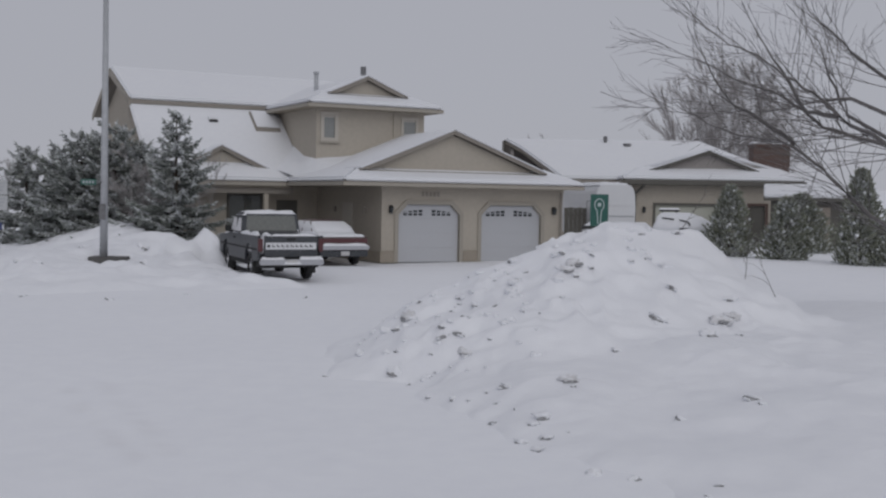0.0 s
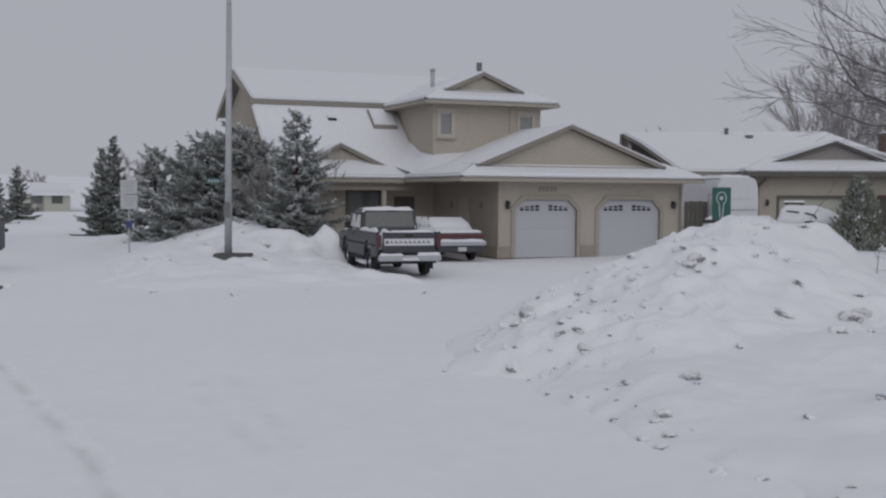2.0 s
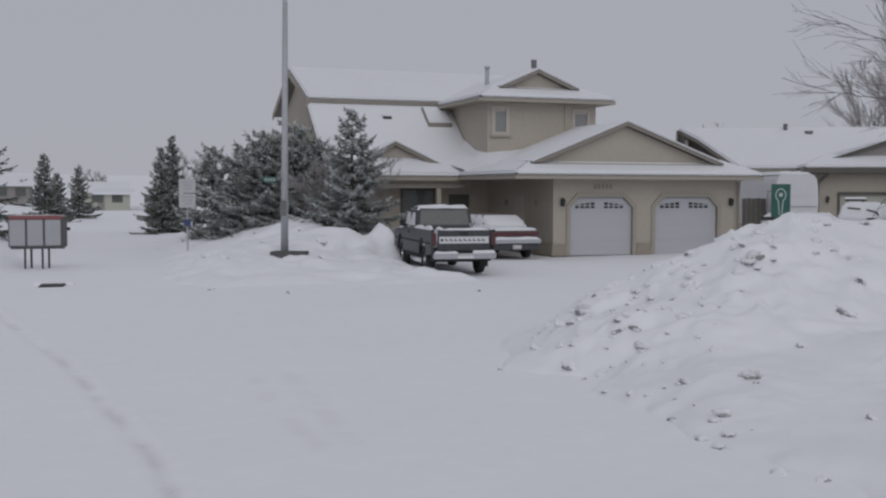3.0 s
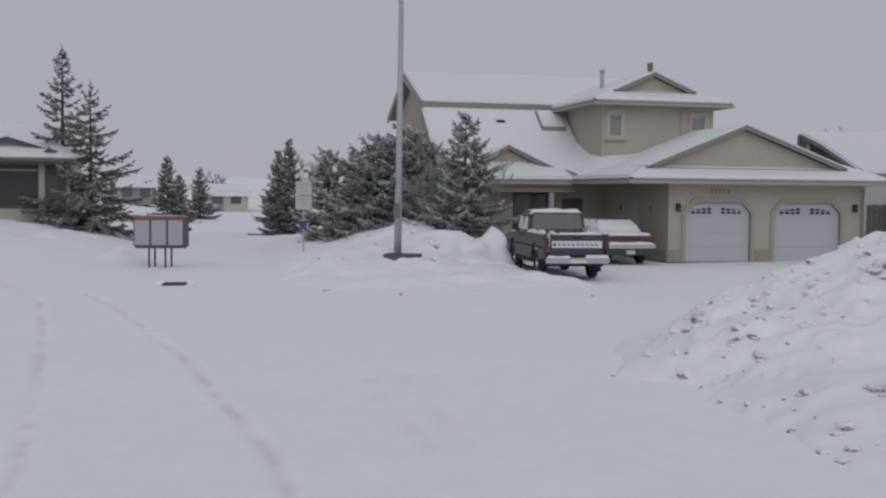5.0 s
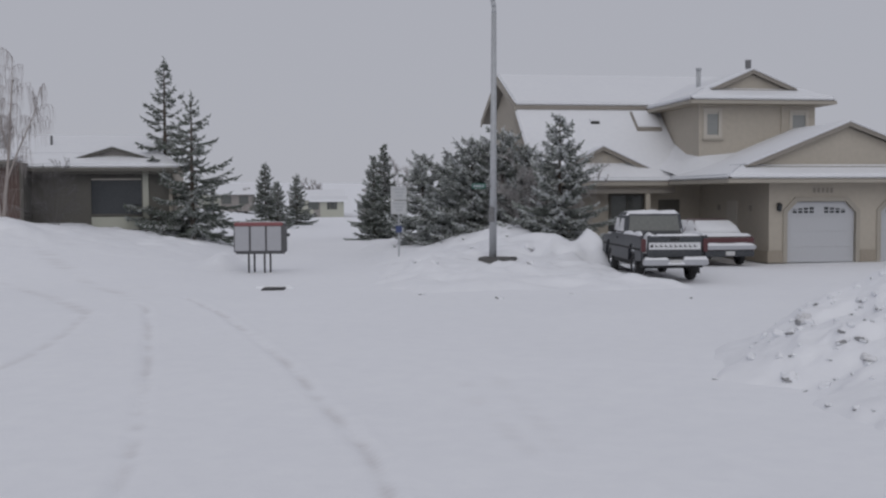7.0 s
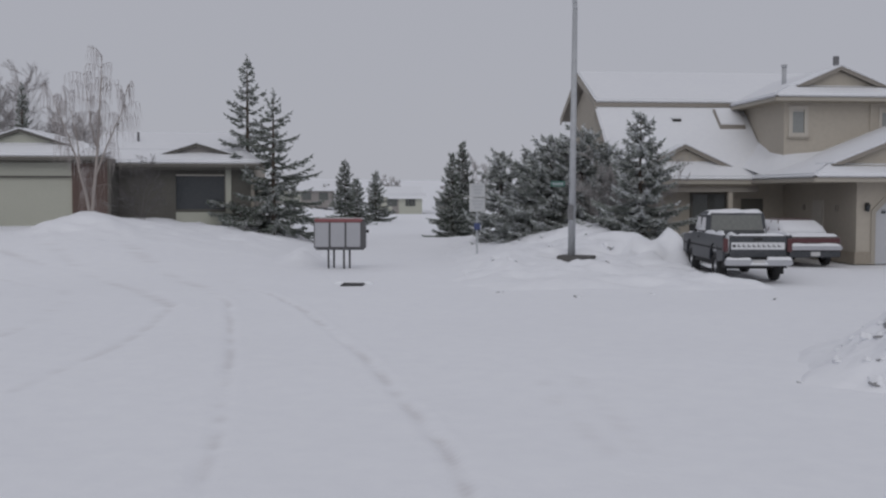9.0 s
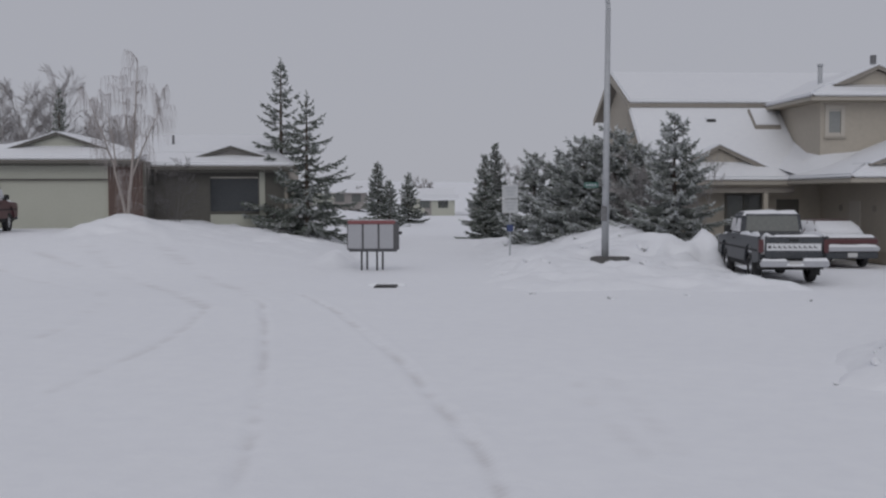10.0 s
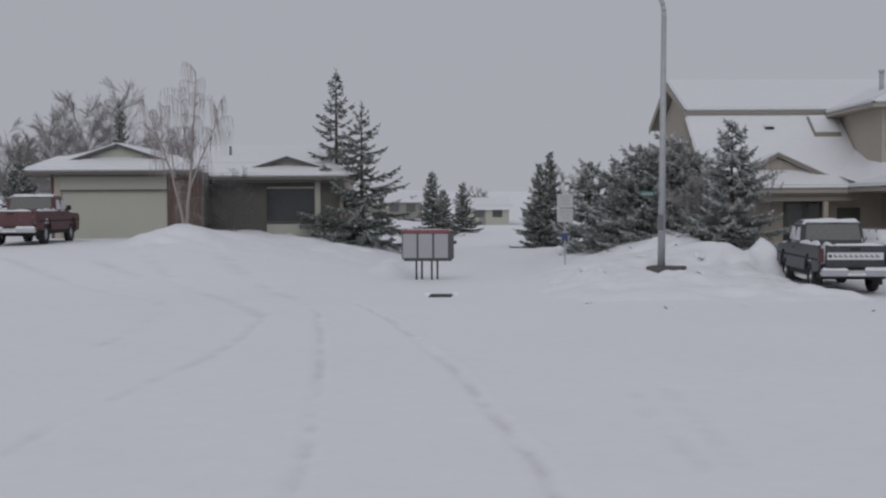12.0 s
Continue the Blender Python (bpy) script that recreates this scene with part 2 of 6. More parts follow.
def grid_mesh(name, xs, ys, zfun, mat, keep=None, parent=None):
    X, Y = np.meshgrid(xs, ys)
    Z = zfun(X, Y)
    nx, ny = len(xs), len(ys)
    idx = np.arange(nx * ny).reshape(ny, nx)
    quads = np.stack([idx[:-1, :-1], idx[:-1, 1:], idx[1:, 1:], idx[1:, :-1]], -1).reshape(-1, 4)
    if keep is not None:
        k = keep(X, Y, Z)
        kq = (k[:-1, :-1] | k[:-1, 1:] | k[1:, 1:] | k[1:, :-1]).reshape(-1)
        quads = quads[kq]
        used = np.unique(quads)
        re = np.full(nx * ny, -1)
        re[used] = np.arange(len(used))
        quads = re[quads]
        pts = np.stack([X.ravel(), Y.ravel(), Z.ravel()], 1)[used]
    else:
        pts = np.stack([X.ravel(), Y.ravel(), Z.ravel()], 1)
    return raw(name, pts.tolist(), quads.tolist(), mat, parent, "", True)


# house axes: u along the garage front, v away from the street
PHI = radians(27)
HOUSE = pose(-1.132, 39.376, 0, 0, 0, 27)


def to_world(u, v, z=0.0):
    p = HOUSE @ Vector((u, v, z))
    return p.x, p.y, p.z


def uv_of(x, y):
    dx, dy = x + 1.132, y - 39.376
    return dx * math.cos(PHI) + dy * math.sin(PHI), -dx * math.sin(PHI) + dy * math.cos(PHI)

# ---- ground ----


def uv_arr(x, y):
    dx, dy = x + 1.132, y - 39.376
    return dx * math.cos(PHI) + dy * math.sin(PHI), -dx * math.sin(PHI) + dy * math.cos(PHI)


def polyline_distance(x, y, pts):
    best = np.full(x.shape, 1e9)
    for (ax, ay), (bx, by) in zip(pts, pts[1:]):
        ex, ey = bx - ax, by - ay
        s = np.clip(((x - ax) * ex + (y - ay) * ey) / (ex * ex + ey * ey), 0, 1)
        best = np.minimum(best, np.hypot(x - ax - s * ex, y - ay - s * ey))
    return best


TRACKS = (
    ([(-17, 25.5), (-13.3, 21.8), (-11.0, 19.2), (-8.7, 16.2), (-6.8, 13.6), (-5.2, 11.2), (-3.9, 9.3), (-3.3, 8.2), (-2.2, 6.0)], 0.075, 0.045),
    ([(-16.1, 23.1), (-13.4, 20.1), (-11.7, 17.6), (-9.0, 13.5), (-7.2, 10.6), (-6.2, 9.0), (-5.3, 7.4), (-4, 5.5)], 0.075, 0.032),
    ([(-13.9, 18.8), (-12.2, 15.8), (-11.0, 13.4), (-10.4, 11.7), (-9.6, 9.7), (-9.0, 8.2), (-8.5, 7.2)], 0.11, 0.022),
    ([(-18.5, 20.8), (-16.6, 18.7), (-14.7, 15.8), (-13.5, 13.6)], 0.12, 0.018),
    ([(-31.7, 33.2), (-22.1, 25.5), (-17.4, 22.0), (-13.9, 18.8)], 0.16, 0.035),
    ([(-34.9, 30.2), (-28.8, 28.2), (-23.0, 25.1)], 0.2, 0.03),
    ([(-30.3, 26.3), (-21.6, 22.3), (-18.5, 20.8)], 0.16, 0.03),
    ([(-32.3, 38.5), (-23.0, 29.3), (-16.1, 23.1)], 0.16, 0.035),
    ([(-4.1, 13.0), (-3.2, 11.1), (-2.5, 9.8), (-2.0, 8.7)], 0.16, 0.012),
    ([(-3.8, 13.5), (-2.8, 11.3), (-2.1, 9.7)], 0.16, 0.010),
)


def terrain(x, y):
    u, v = uv_arr(x, y)
    z = 0.95 * smoothstep(-17, -27, u) * smoothstep(-7, 6, v)
    s = x - 0.12 * (y - 17)
    z = z + 0.45 * smoothstep(4.6, 7.6, s) * smoothstep(90, 60, y) * smoothstep(9, 15, y)
    r = np.hypot(x, y)
    z = z + 26 * smoothstep(420, 1700, r) * (0.8 + 0.25 * lumps(x, y, 300, 3))
    z = z + 0.025 * lumps(x, y, 3.1, 1) + 0.012 * lumps(x, y, 0.9, 2) * smoothstep(60, 20, r)
    z = z + 0.05 * lumps(x, y, 9, 5) * smoothstep(8, 30, r)
    near = r < 60
    for pts, width, deep in TRACKS:
        d = polyline_distance(x, y, pts)
        ragged = 0.6 + 0.6 * lumps(x, y, 0.45, 7) + 0.35 * lumps(x, y, 0.17, 8)
        z = z - near * deep * np.clip(ragged, 0, 1.3) * np.exp(-(d / width) ** 2)
        z = z + near * 0.25 * deep * np.exp(-((d - 2.2 * width) / width) ** 2)
    return z


def steps(*spans):
    out = []
    for a, b, d in spans:
        out += list(np.arange(a, b, d))
    return np.array(out + [spans[-1][1]])


gx = steps((-2500, -400, 140), (-400, -80, 16), (-80, -30, 1.2), (-30, -14, 0.3), (-14, 9, 0.065), (9, 30, 0.5), (30, 80, 2.5), (80, 400, 16), (400, 2500, 140))
gy = steps((-400, -40, 30), (-40, 4, 2), (4, 24, 0.065), (24, 27, 0.12), (27, 60, 0.4), (60, 130, 2), (130, 500, 15), (500, 2600, 140))
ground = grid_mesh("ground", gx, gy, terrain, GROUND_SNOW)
GX, GY = np.meshgrid(gx, gy)
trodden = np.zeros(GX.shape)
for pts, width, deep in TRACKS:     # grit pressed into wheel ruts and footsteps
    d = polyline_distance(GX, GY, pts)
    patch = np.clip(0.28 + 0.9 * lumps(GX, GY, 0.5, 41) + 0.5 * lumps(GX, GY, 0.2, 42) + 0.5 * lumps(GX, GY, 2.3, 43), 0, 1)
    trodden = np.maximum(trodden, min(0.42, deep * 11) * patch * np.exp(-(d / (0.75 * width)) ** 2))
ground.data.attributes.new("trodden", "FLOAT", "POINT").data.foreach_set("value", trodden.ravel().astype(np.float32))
tagged(ground, "smooth fresh snow over street and yards with faint tracks", "snowy ground", kind="structure")


# the ploughed heap beside the drive
def heap_height(x, y):
    x, y = x + 0.22 * lumps(x, y, 0.9, 71) + 0.09 * lumps(x, y, 0.35, 72), y + 0.25 * lumps(x, y, 0.8, 73) + 0.1 * lumps(x, y, 0.3, 74)
    ridge = np.interp(x, [-1.3, -0.7, 0.08, 1.2, 2.35, 3.0, 3.6, 4.4, 4.8, 5.4, 6.2, 9, 16], [0, 0.25, 0.85, 1.34, 1.86, 1.97, 1.95, 1.82, 1.50, 0.85, 0.3, 0.15, 0.12])
    ry = np.interp(x, [-1.3, 0.08, 1.2, 3.4, 6, 16], [14.4, 15.9, 16.5, 17.0, 17.4, 19])
    toe = np.interp(x, [-1.3, -0.3, 0.2, 1.2, 1.7, 2.6, 4.2, 8], [14.2, 13.5, 12.7, 10.0, 8.8, 7.2, 5.0, 3.0])
    shelf = 0.62 * smoothstep(-0.4, 1.6, x) * (1 - 0.6 * smoothstep(4.8, 6.3, x))
    front = np.clip((y - toe) / np.maximum(ry - 2.9 - toe, 0.6), 0, 1)
    apron = shelf * front ** 1.35 * np.clip(np.where(x > 3, 1.0, ridge / 0.62), 0, 1)
    w = np.interp(x, [-1.3, 0.5, 2, 4, 6], [1.0, 2.6, 3.2, 3.0, 2.2])
    up = np.clip(1 - (ry - y) / w, 0, 1)
    up = 0.55 * up + 0.45 * smoothstep(0, 1, up)
    back = np.clip(1 - (y - ry) / 4.2, 0, 1)
    back = 0.5 * back + 0.5 * smoothstep(0, 1, back)
    h = np.where(y < ry, apron + np.maximum(ridge - apron, 0) * up, np.maximum(ridge, apron) * back)
    on = np.clip(h / 0.3, 0, 1)
    rough = np.clip((y - toe) / 1.5, 0, 1) * smoothstep(8, 4, x)
    left = smoothstep(3.2, 0.5, x)
    h = h + on * (0.11 * lumps(x, y, 1.3, 11) + 0.05 * lumps(x, y, 0.55, 12) * (0.3 + 0.7 * left) + 0.035 * np.clip(lumps(x, y, 0.27, 13), -0.3, 1) * (0.1 + 0.9 * left) * rough + 0.015 * lumps(x, y, 0.13, 14) * left * rough)
    crest = smoothstep(0.75, 1.0, h / 2.0)
    bil = (1 - 2 * np.abs(lumps(x + 0.3 * lumps(x, y, 0.7, 18), y, 0.62, 16))) * 0.6 + (1 - 2 * np.abs(lumps(x, y + 0.1 * lumps(x, y, 0.3, 19), 0.29, 17))) * 0.4
    patchy = smoothstep(-0.35, 0.5, lumps(x, y, 2.1, 20) + 0.5 * left)
    chunk = np.maximum(lumps(x, y, 0.17, 75), 0) ** 0.6 * np.maximum(lumps(x + 3, y, 0.6, 76) + 0.25, 0)
    face = smoothstep(0.6, 1.2, h) * smoothstep(3.4, 1.2, x) + 0.5 * smoothstep(1.5, 1.9, h)
    h = h + on * 0.10 * chunk * (0.12 + face)
    h = h + on * 0.085 * bil * patchy * rough * smoothstep(0.2, 0.8, h + 0.5 * left)
    h = h + 0.10 * crest * lumps(x, y, 0.42, 15) + 0.03 * crest
    return h


def heap_z(x, y):
    h = heap_height(x, y)
    return terrain(x, y) + h - 0.05 * (1 - smoothstep(0.0, 0.07, h))


heap = grid_mesh("snow_heap", np.concatenate([np.arange(-1.8, 6.5, 0.045), np.arange(6.5, 15, 0.12)]), np.concatenate([np.arange(3.0, 8, 0.08), np.arange(8, 18, 0.045), np.arange(18, 23, 0.12)]), heap_z, SNOW, keep=lambda X, Y, Z: heap_height(X, Y) > 0.015)
tagged(heap, "large ploughed snow pile with icy lumps beside the street", "snow pile")


def bank_height(x, y):
    x, y = x + 0.4 * lumps(x, y, 1.6, 81) + 0.15 * lumps(x, y, 0.5, 82), y + 0.5 * lumps(x, y, 1.4, 83) + 0.15 * lumps(x, y, 0.5, 84)
    u, v = uv_arr(x, y)
    edge = smoothstep(-14.0, -12.4, u - 0.05 * (v + 3)) * smoothstep(-6.6, -7.6, u + 0.12 * (v + 6)) * smoothstep(-9.8, -8.2, v) * smoothstep(30, 18, v)
    rise = np.interp(v, [-10, -8.2, -5.5, -3.2, -0.5, 2.0, 14, 22], [0.08, 0.18, 0.34, 0.46, 1.02, 1.2, 0.8, 0.2])
    h = edge * rise * (1 + smoothstep(-3.0, 0.0, v) * (np.interp(u, [-14, -12, -10.4, -9], [0.1, 0.2, 0.5, 1.0]) - 1))
    h = np.maximum(h, 0.0) + 1.2 * np.exp(-((u + 6.9) / 0.72) ** 2 - ((v + 1.2) / 1.3) ** 2) * smoothstep(-5.9, -6.6, u)
    h = h * (1 - 0.42 * np.exp(-((x + 8.8) / 1.0) ** 2 - ((y - 31.3) / 0.9) ** 2))      # hollow round the lamp's footing
    lump = np.clip(h / 0.25, 0, 1)
    return h + lump * (0.10 * lumps(x, y, 1.5, 21) + 0.12 * (1 - 2 * np.abs(lumps(x, y, 0.8, 22))) + 0.05 * lumps(x, y, 0.3, 23))


def bank_z(x, y):
    h = bank_height(x, y)
    return terrain(x, y) + h - 0.05 * (1 - smoothstep(0.0, 0.07, h))


bank = grid_mesh("snow_bank", np.arange(-26, 0, 0.13), np.arange(22, 66, 0.14), bank_z, SNOW, keep=lambda X, Y, Z: bank_height(X, Y) > 0.015)
tagged(bank, "ploughed snow bank round the street lamp and spruces", "snow bank")


def yard_bank_height(x, y):
    u, v = uv_arr(x, y)
    h = 0.55 * smoothstep(-17.6, -20.5, u) * smoothstep(-29.2, -27.2, u) * smoothstep(1.5, 8.0, v) * smoothstep(40, 25, v)
    h = h * np.interp(u, [-29, -26, -22, -18], [0.5, 0.38, 0.45, 0.42])
    h = h + 0.5 * np.exp(-((u + 26.9) / 1.5) ** 2 - ((v - 6.6) / 2.0) ** 2)
    h = h + 0.35 * np.exp(-((u + 18.6) / 0.7) ** 2 - ((v - 1.8) / 1.4) ** 2)
    lump = np.clip(h / 0.25, 0, 1)
    return h + lump * (0.11 * lumps(x, y, 1.7, 31) + 0.10 * (1 - 2 * np.abs(lumps(x, y, 0.9, 32))) + 0.04 * lumps(x, y, 0.4, 33))


def yard_bank_z(x, y):
    h = yard_bank_height(x, y)
    return terrain(x, y) + h - 0.05 * (1 - smoothstep(0.0, 0.07, h))


yard_bank = grid_mesh("snow_bank", np.arange(-46, -14, 0.16), np.arange(24, 74, 0.16), yard_bank_z, SNOW, keep=lambda X, Y, Z: yard_bank_height(X, Y) > 0.015)
tagged(yard_bank, "rounded snow bank along the front yard of the bungalow", "snow bank")


def snow_top(x, y):
    """Height of the snow surface at a place."""
    ax, ay = np.array([float(x)]), np.array([float(y)])
    return float(max(terrain(ax, ay)[0], heap_z(ax, ay)[0], bank_z(ax, ay)[0], yard_bank_z(ax, ay)[0]))


# ---- the main house ----
def rect_wall(u0, u1, z0, z1, v, thick, holes, parent, mat, name="wall"):
    """A wall in a plane v, with rectangular or outlined holes cut by strips."""
    us = sorted({u0, u1, *[h[0] for h in holes], *[h[1] for h in holes]})
    zs = sorted({z0, z1, *[h[2] for h in holes], *[h[3] for h in holes]})
    bm = bmesh.new()
    grid = {(a, c): bm.verts.new((a, v, c)) for a in us for c in zs}
    for a, b in zip(us, us[1:]):
        for c, d in zip(zs, zs[1:]):
            if not any(h[0] <= a + 1e-6 and h[1] >= b - 1e-6 and h[2] <= c + 1e-6 and h[3] >= d - 1e-6 for h in holes):
                bm.faces.new((grid[a, c], grid[b, c], grid[b, d], grid[a, d]))
    bmesh.ops.delete(bm, geom=[w for w in bm.verts if not w.link_faces], context="VERTS")
    pushed = bmesh.ops.extrude_face_region(bm, geom=bm.faces[:] + bm.edges[:] + bm.verts[:])["geom"]
    for w in pushed:
        if isinstance(w, bmesh.types.BMVert):
            w.co.y += thick
    return part(name, bm, mat, parent)


def garage_door(parent, u0, u1, h, mat, windows, arch):
    """A sectional door in four panels with two groups of small arched panes and, with arch, clipped upper corners."""
    door = part("garage_door", box(u0, u1, 0.14, 0.17, 0.02, h - 0.01), mat, parent, "white sectional garage door" if windows else "cream overhead garage door")
    step = h / 4
    for i in range(4):
        z0, z1 = i * step + 0.005, (i + 1) * step + 0.002
        if arch and i == 3:
            c = 0.36
            poly = [(u0 + 0.005, z0), (u1 - 0.005, z0), (u1 - 0.005, h - c), (u1 - c, h - 0.01), (u0 + c, h - 0.01), (u0 + 0.005, h - c)]
        else:
            poly = [(u0 + 0.005, z0), (u1 - 0.005, z0), (u1 - 0.005, z1), (u0 + 0.005, z1)]
        part("panel", prism(poly, "y", 0.10, 0.14, 0.0025), mat, door)
    if windows:
        w = u1 - u0
        for k in range(2):
            a = u0 + w * (0.10 if k == 0 else 0.56)
            for i in range(4):
                far = i if k == 1 else 3 - i
                x0 = a + i * w * 0.082
                part("pane", box(x0, x0 + w * 0.062, 0.088, 0.104, h - 0.41, h - 0.325, 0.006), PANE, door)
                top = h - 0.195 - 0.022 * far
                part("pane", box(x0, x0 + w * 0.062, 0.088, 0.104, h - 0.295, top - 0.012 * (far == 3), 0.006), PANE, door)
    return door


def wall_lamp(parent, u, v, z, face=(0, -1)):
    lamp = part("wall_lamp", box(u - 0.05, u + 0.05, v - 0.03, v, z - 0.14, z + 0.14, 0.01), IRON, parent, "black iron carriage lamp")
    part("bracket", rod((u, v - 0.02, z + 0.08), (u, v - 0.16, z + 0.12), 0.014, bm=None), IRON, lamp)
    part("lantern", rod((u, v - 0.16, z - 0.16), (u, v - 0.16, z + 0.04), 0.05, 0.085, 6), PANE, lamp)
    part("cap", rod((u, v - 0.16, z + 0.04), (u, v - 0.16, z + 0.15), 0.10, 0.015, 6), IRON, lamp)


def window(parent, u0, u1, z0, z1, v, mat=WINDOW, trim=0.11, sill=True, mullion=False, trim_mat=TRIM_LIGHT):
    fr = None
    for a, b, c, d in ((u0 - trim, u0, z0 - trim, z1 + trim), (u1, u1 + trim, z0 - trim, z1 + trim), (u0, u1, z1, z1 + trim), (u0, u1, z0 - trim, z0)):
        fr = box(a, b, v - 0.04, v + 0.02, c, d, 0.006, fr)
    w = part("window", fr, trim_mat, parent)
    part("pane", box(u0, u1, v + 0.01, v + 0.025, z0, z1), mat, w)
    if mullion:
        part("mullion", box((u0 + u1) / 2 - 0.02, (u0 + u1) / 2 + 0.02, v - 0.012, v + 0.012, z0, z1), trim_mat, w)
    else:
        part("blind_rail", box(u0 + 0.01, u1 - 0.01, v + 0.002, v + 0.012, z1 - 0.07, z1 - 0.01), TRIM_LIGHT, w)
    if sill:
        part("sill", box(u0 - trim - 0.05, u1 + trim + 0.05, v - 0.10, v + 0.01, z0 - trim - 0.07, z0 - trim, 0.01), TRIM, w)
    return w


def roof(parent, points, snow=0.16, thick=0.12, label="", overlap=0.0, mat=TRIM_DARK):
    """A roof plane: boards with a fascia edge and the snow that lies on it."""
    r = part("roof", slab(points, thick, -thick), mat, parent, label)
    n = len(points)
    c = Vector((0, 0, 0))
    for p in points:
        c += Vector(p) / n
    grown = []
    for p in points:
        d = Vector(p) - c
        grown.append(Vector(p) + d.normalized() * overlap)
    part("snow", slab(grown, snow, 0.004, snow * 0.42), SNOW_SOFT, r, "unbroken fresh snow")
    return r


def gable_front(parent, u0, up, u1, z0, zp, v, depth, wall=STUCCO, over=0.28, z1=None, barge=TRIM_DARK):
    """A triangular gable with wall, barge boards on both slopes and snow along them."""
    z1 = z0 if z1 is None else z1
    g = part("gable", prism([(u0 + 0.35, z0 + 0.02), (u1 - 0.35, z1 + 0.02), (up, zp - 0.12)], "y", v + 0.02, v + 0.16), wall, parent)
    for a, za in ((u0, z0), (u1, z1)):
        s = 1 if a < up else -1
        part("barge_board", prism([(a, za), (up, zp), (up, zp - 0.12), (a + s * 0.33, za)], "y", v - over, v - over + 0.05), barge, g)
        part("roof", slab([(a, v - over - 0.02, za), (up, v - over - 0.02, zp), (up, v + depth, zp), (a, v + depth, za)], 0.05, -0.03), barge, g)
        part("snow", slab([(a, v - over - 0.05, za), (up, v - over - 0.05, zp), (up, v + depth, zp), (a, v + depth, za)], 0.055, 0.024, 0.02), SNOW_SOFT, g)
    # added dark board: its colour stands for the shade at the gable's foot
    part("gable_shade_board", box(u0 + 0.35, u1 - 0.35, v - over + 0.06, v + 0.02, min(z0, z1) - 0.06, min(z0, z1) - 0.01), TRIM_DARK, g)
    return g


house = thing("house", HOUSE, "two-storey beige stucco house with snow-covered roofs and double garage", "house")
DH = 2.13
# garage block, front and side
rect_wall(0, 7.8, 0, 2.9, 0, 0.15, [(0.66, 3.22, 0, DH), (4.16, 6.86, 0, DH)], house, STUCCO)
rect_wall(0.15, 7.65, 0, 2.9, 8.0, 0.15, [], house, STUCCO)
part("wall", box(0, 0.15, 0.15, 6.2, 0, 2.9), STUCCO, house)
part("wall", box(7.65, 7.8, 0.15, 8.0, 0, 2.9), STUCCO, house)
for a, b in ((0.66, 3.22), (4.16, 6.86)):
    garage_door(house, a, b, DH, WHITE_DOOR, True, True)
    t0 = 0.15
    c = 0.38
    surround = [(a - t0, 0), (a, 0), (a, DH - c), (a + c, DH), (b - c, DH), (b, DH - c), (b, 0), (b + t0, 0), (b + t0, DH - c + 0.08), (b - c + 0.08, DH + t0), (a + c - 0.08, DH + t0), (a - t0, DH - c + 0.08)]
    part("door_surround", prism(surround, "y", -0.05, 0.06), TRIM, house, "raised stucco surround with clipped corners")
    for s0, s1, k in ((a, a + c, 0), (b - c, b, 1)):
        tri = [(a, DH - c), (a + c, DH), (a, DH)] if k == 0 else [(b, DH - c), (b, DH), (b - c, DH)]
        part("corner_fill", prism(tri, "y", 0.0, 0.1), STUCCO, house)
for a, b in ((-0.02, 0.5), (3.38, 4.0), (7.02, 7.82)):
    part("stone_footing", box(a, b, -0.06, 0.001, 0, 0.42, 0.01), STONE, house)
part("stone_footing", box(-0.06, 0.001, -0.06, 6.0, 0, 0.42, 0.01), STONE, house)
wall_lamp(house, 0.33, 0, 1.95)
wall_lamp(house, 7.42, 0, 1.95)
for i in range(5):
    part("wall_bar", box(1.62 + i * 0.16, 1.71 + i * 0.16, -0.02, 0.002, 2.43, 2.6), TRIM_DARK, house)
# lamps and door on the shaded side wall
for v in (1.4, 4.2):
    part("wall_lamp", box(-0.09, -0.002, v - 0.05, v + 0.05, 1.78, 2.0, 0.02), TRIM_DARK, house)
part("side_door", box(-0.05, 0.0, 2.55, 3.45, 0.15, 2.15, 0.01), TRIM_LIGHT, house, "pale side door")

E1 = 2.9
EL, ER, EF = -1.84, 8.35, -0.8
RU, RZ = 2.95, 4.78
s_l = (RZ - E1) / (RU - EL)
s_r = (RZ - E1) / (ER - RU)
GF = 0.05
zf = E1 + 0.46
# garage roof
roof(house, [(EL, EF, E1), (ER, EF, E1), (ER - 1.15, GF + 0.35, zf + 0.06), (EL + 1.15, GF + 0.35, zf + 0.06)])
roof(house, [(EL, EF, E1), (EL + 1.15, GF + 0.35, E1 + s_l * 1.15), (RU, GF, RZ), (RU, 9.0, RZ), (EL, 9.0, E1)])
roof(house, [(ER, EF, E1), (ER, 9.0, E1), (RU, 9.0, RZ), (RU, GF, RZ), (ER - 1.15, GF + 0.35, E1 + s_r * 1.15)])
gable_front(house, -0.97, 2.82, 6.93, 3.36, 4.86, 0.0, 1.2)
part("soffit", slab([(EL + 0.06, EF + 0.06, E1 - 0.13), (ER - 0.06, EF + 0.06, E1 - 0.13), (ER - 0.06, 9, E1 - 0.13), (EL + 0.06, 9, E1 - 0.13)], 0.03), SOFFIT, house)
part("fascia", box(EL, ER, EF - 0.02, EF + 0.02, E1 - 0.13, E1 - 0.03, 0.006), TRIM, house, "beige eaves board with gutter")
part("fascia", box(EL - 0.02, EL + 0.02, EF + 0.02, 4.8, E1 - 0.13, E1 - 0.03, 0.006), TRIM, house)
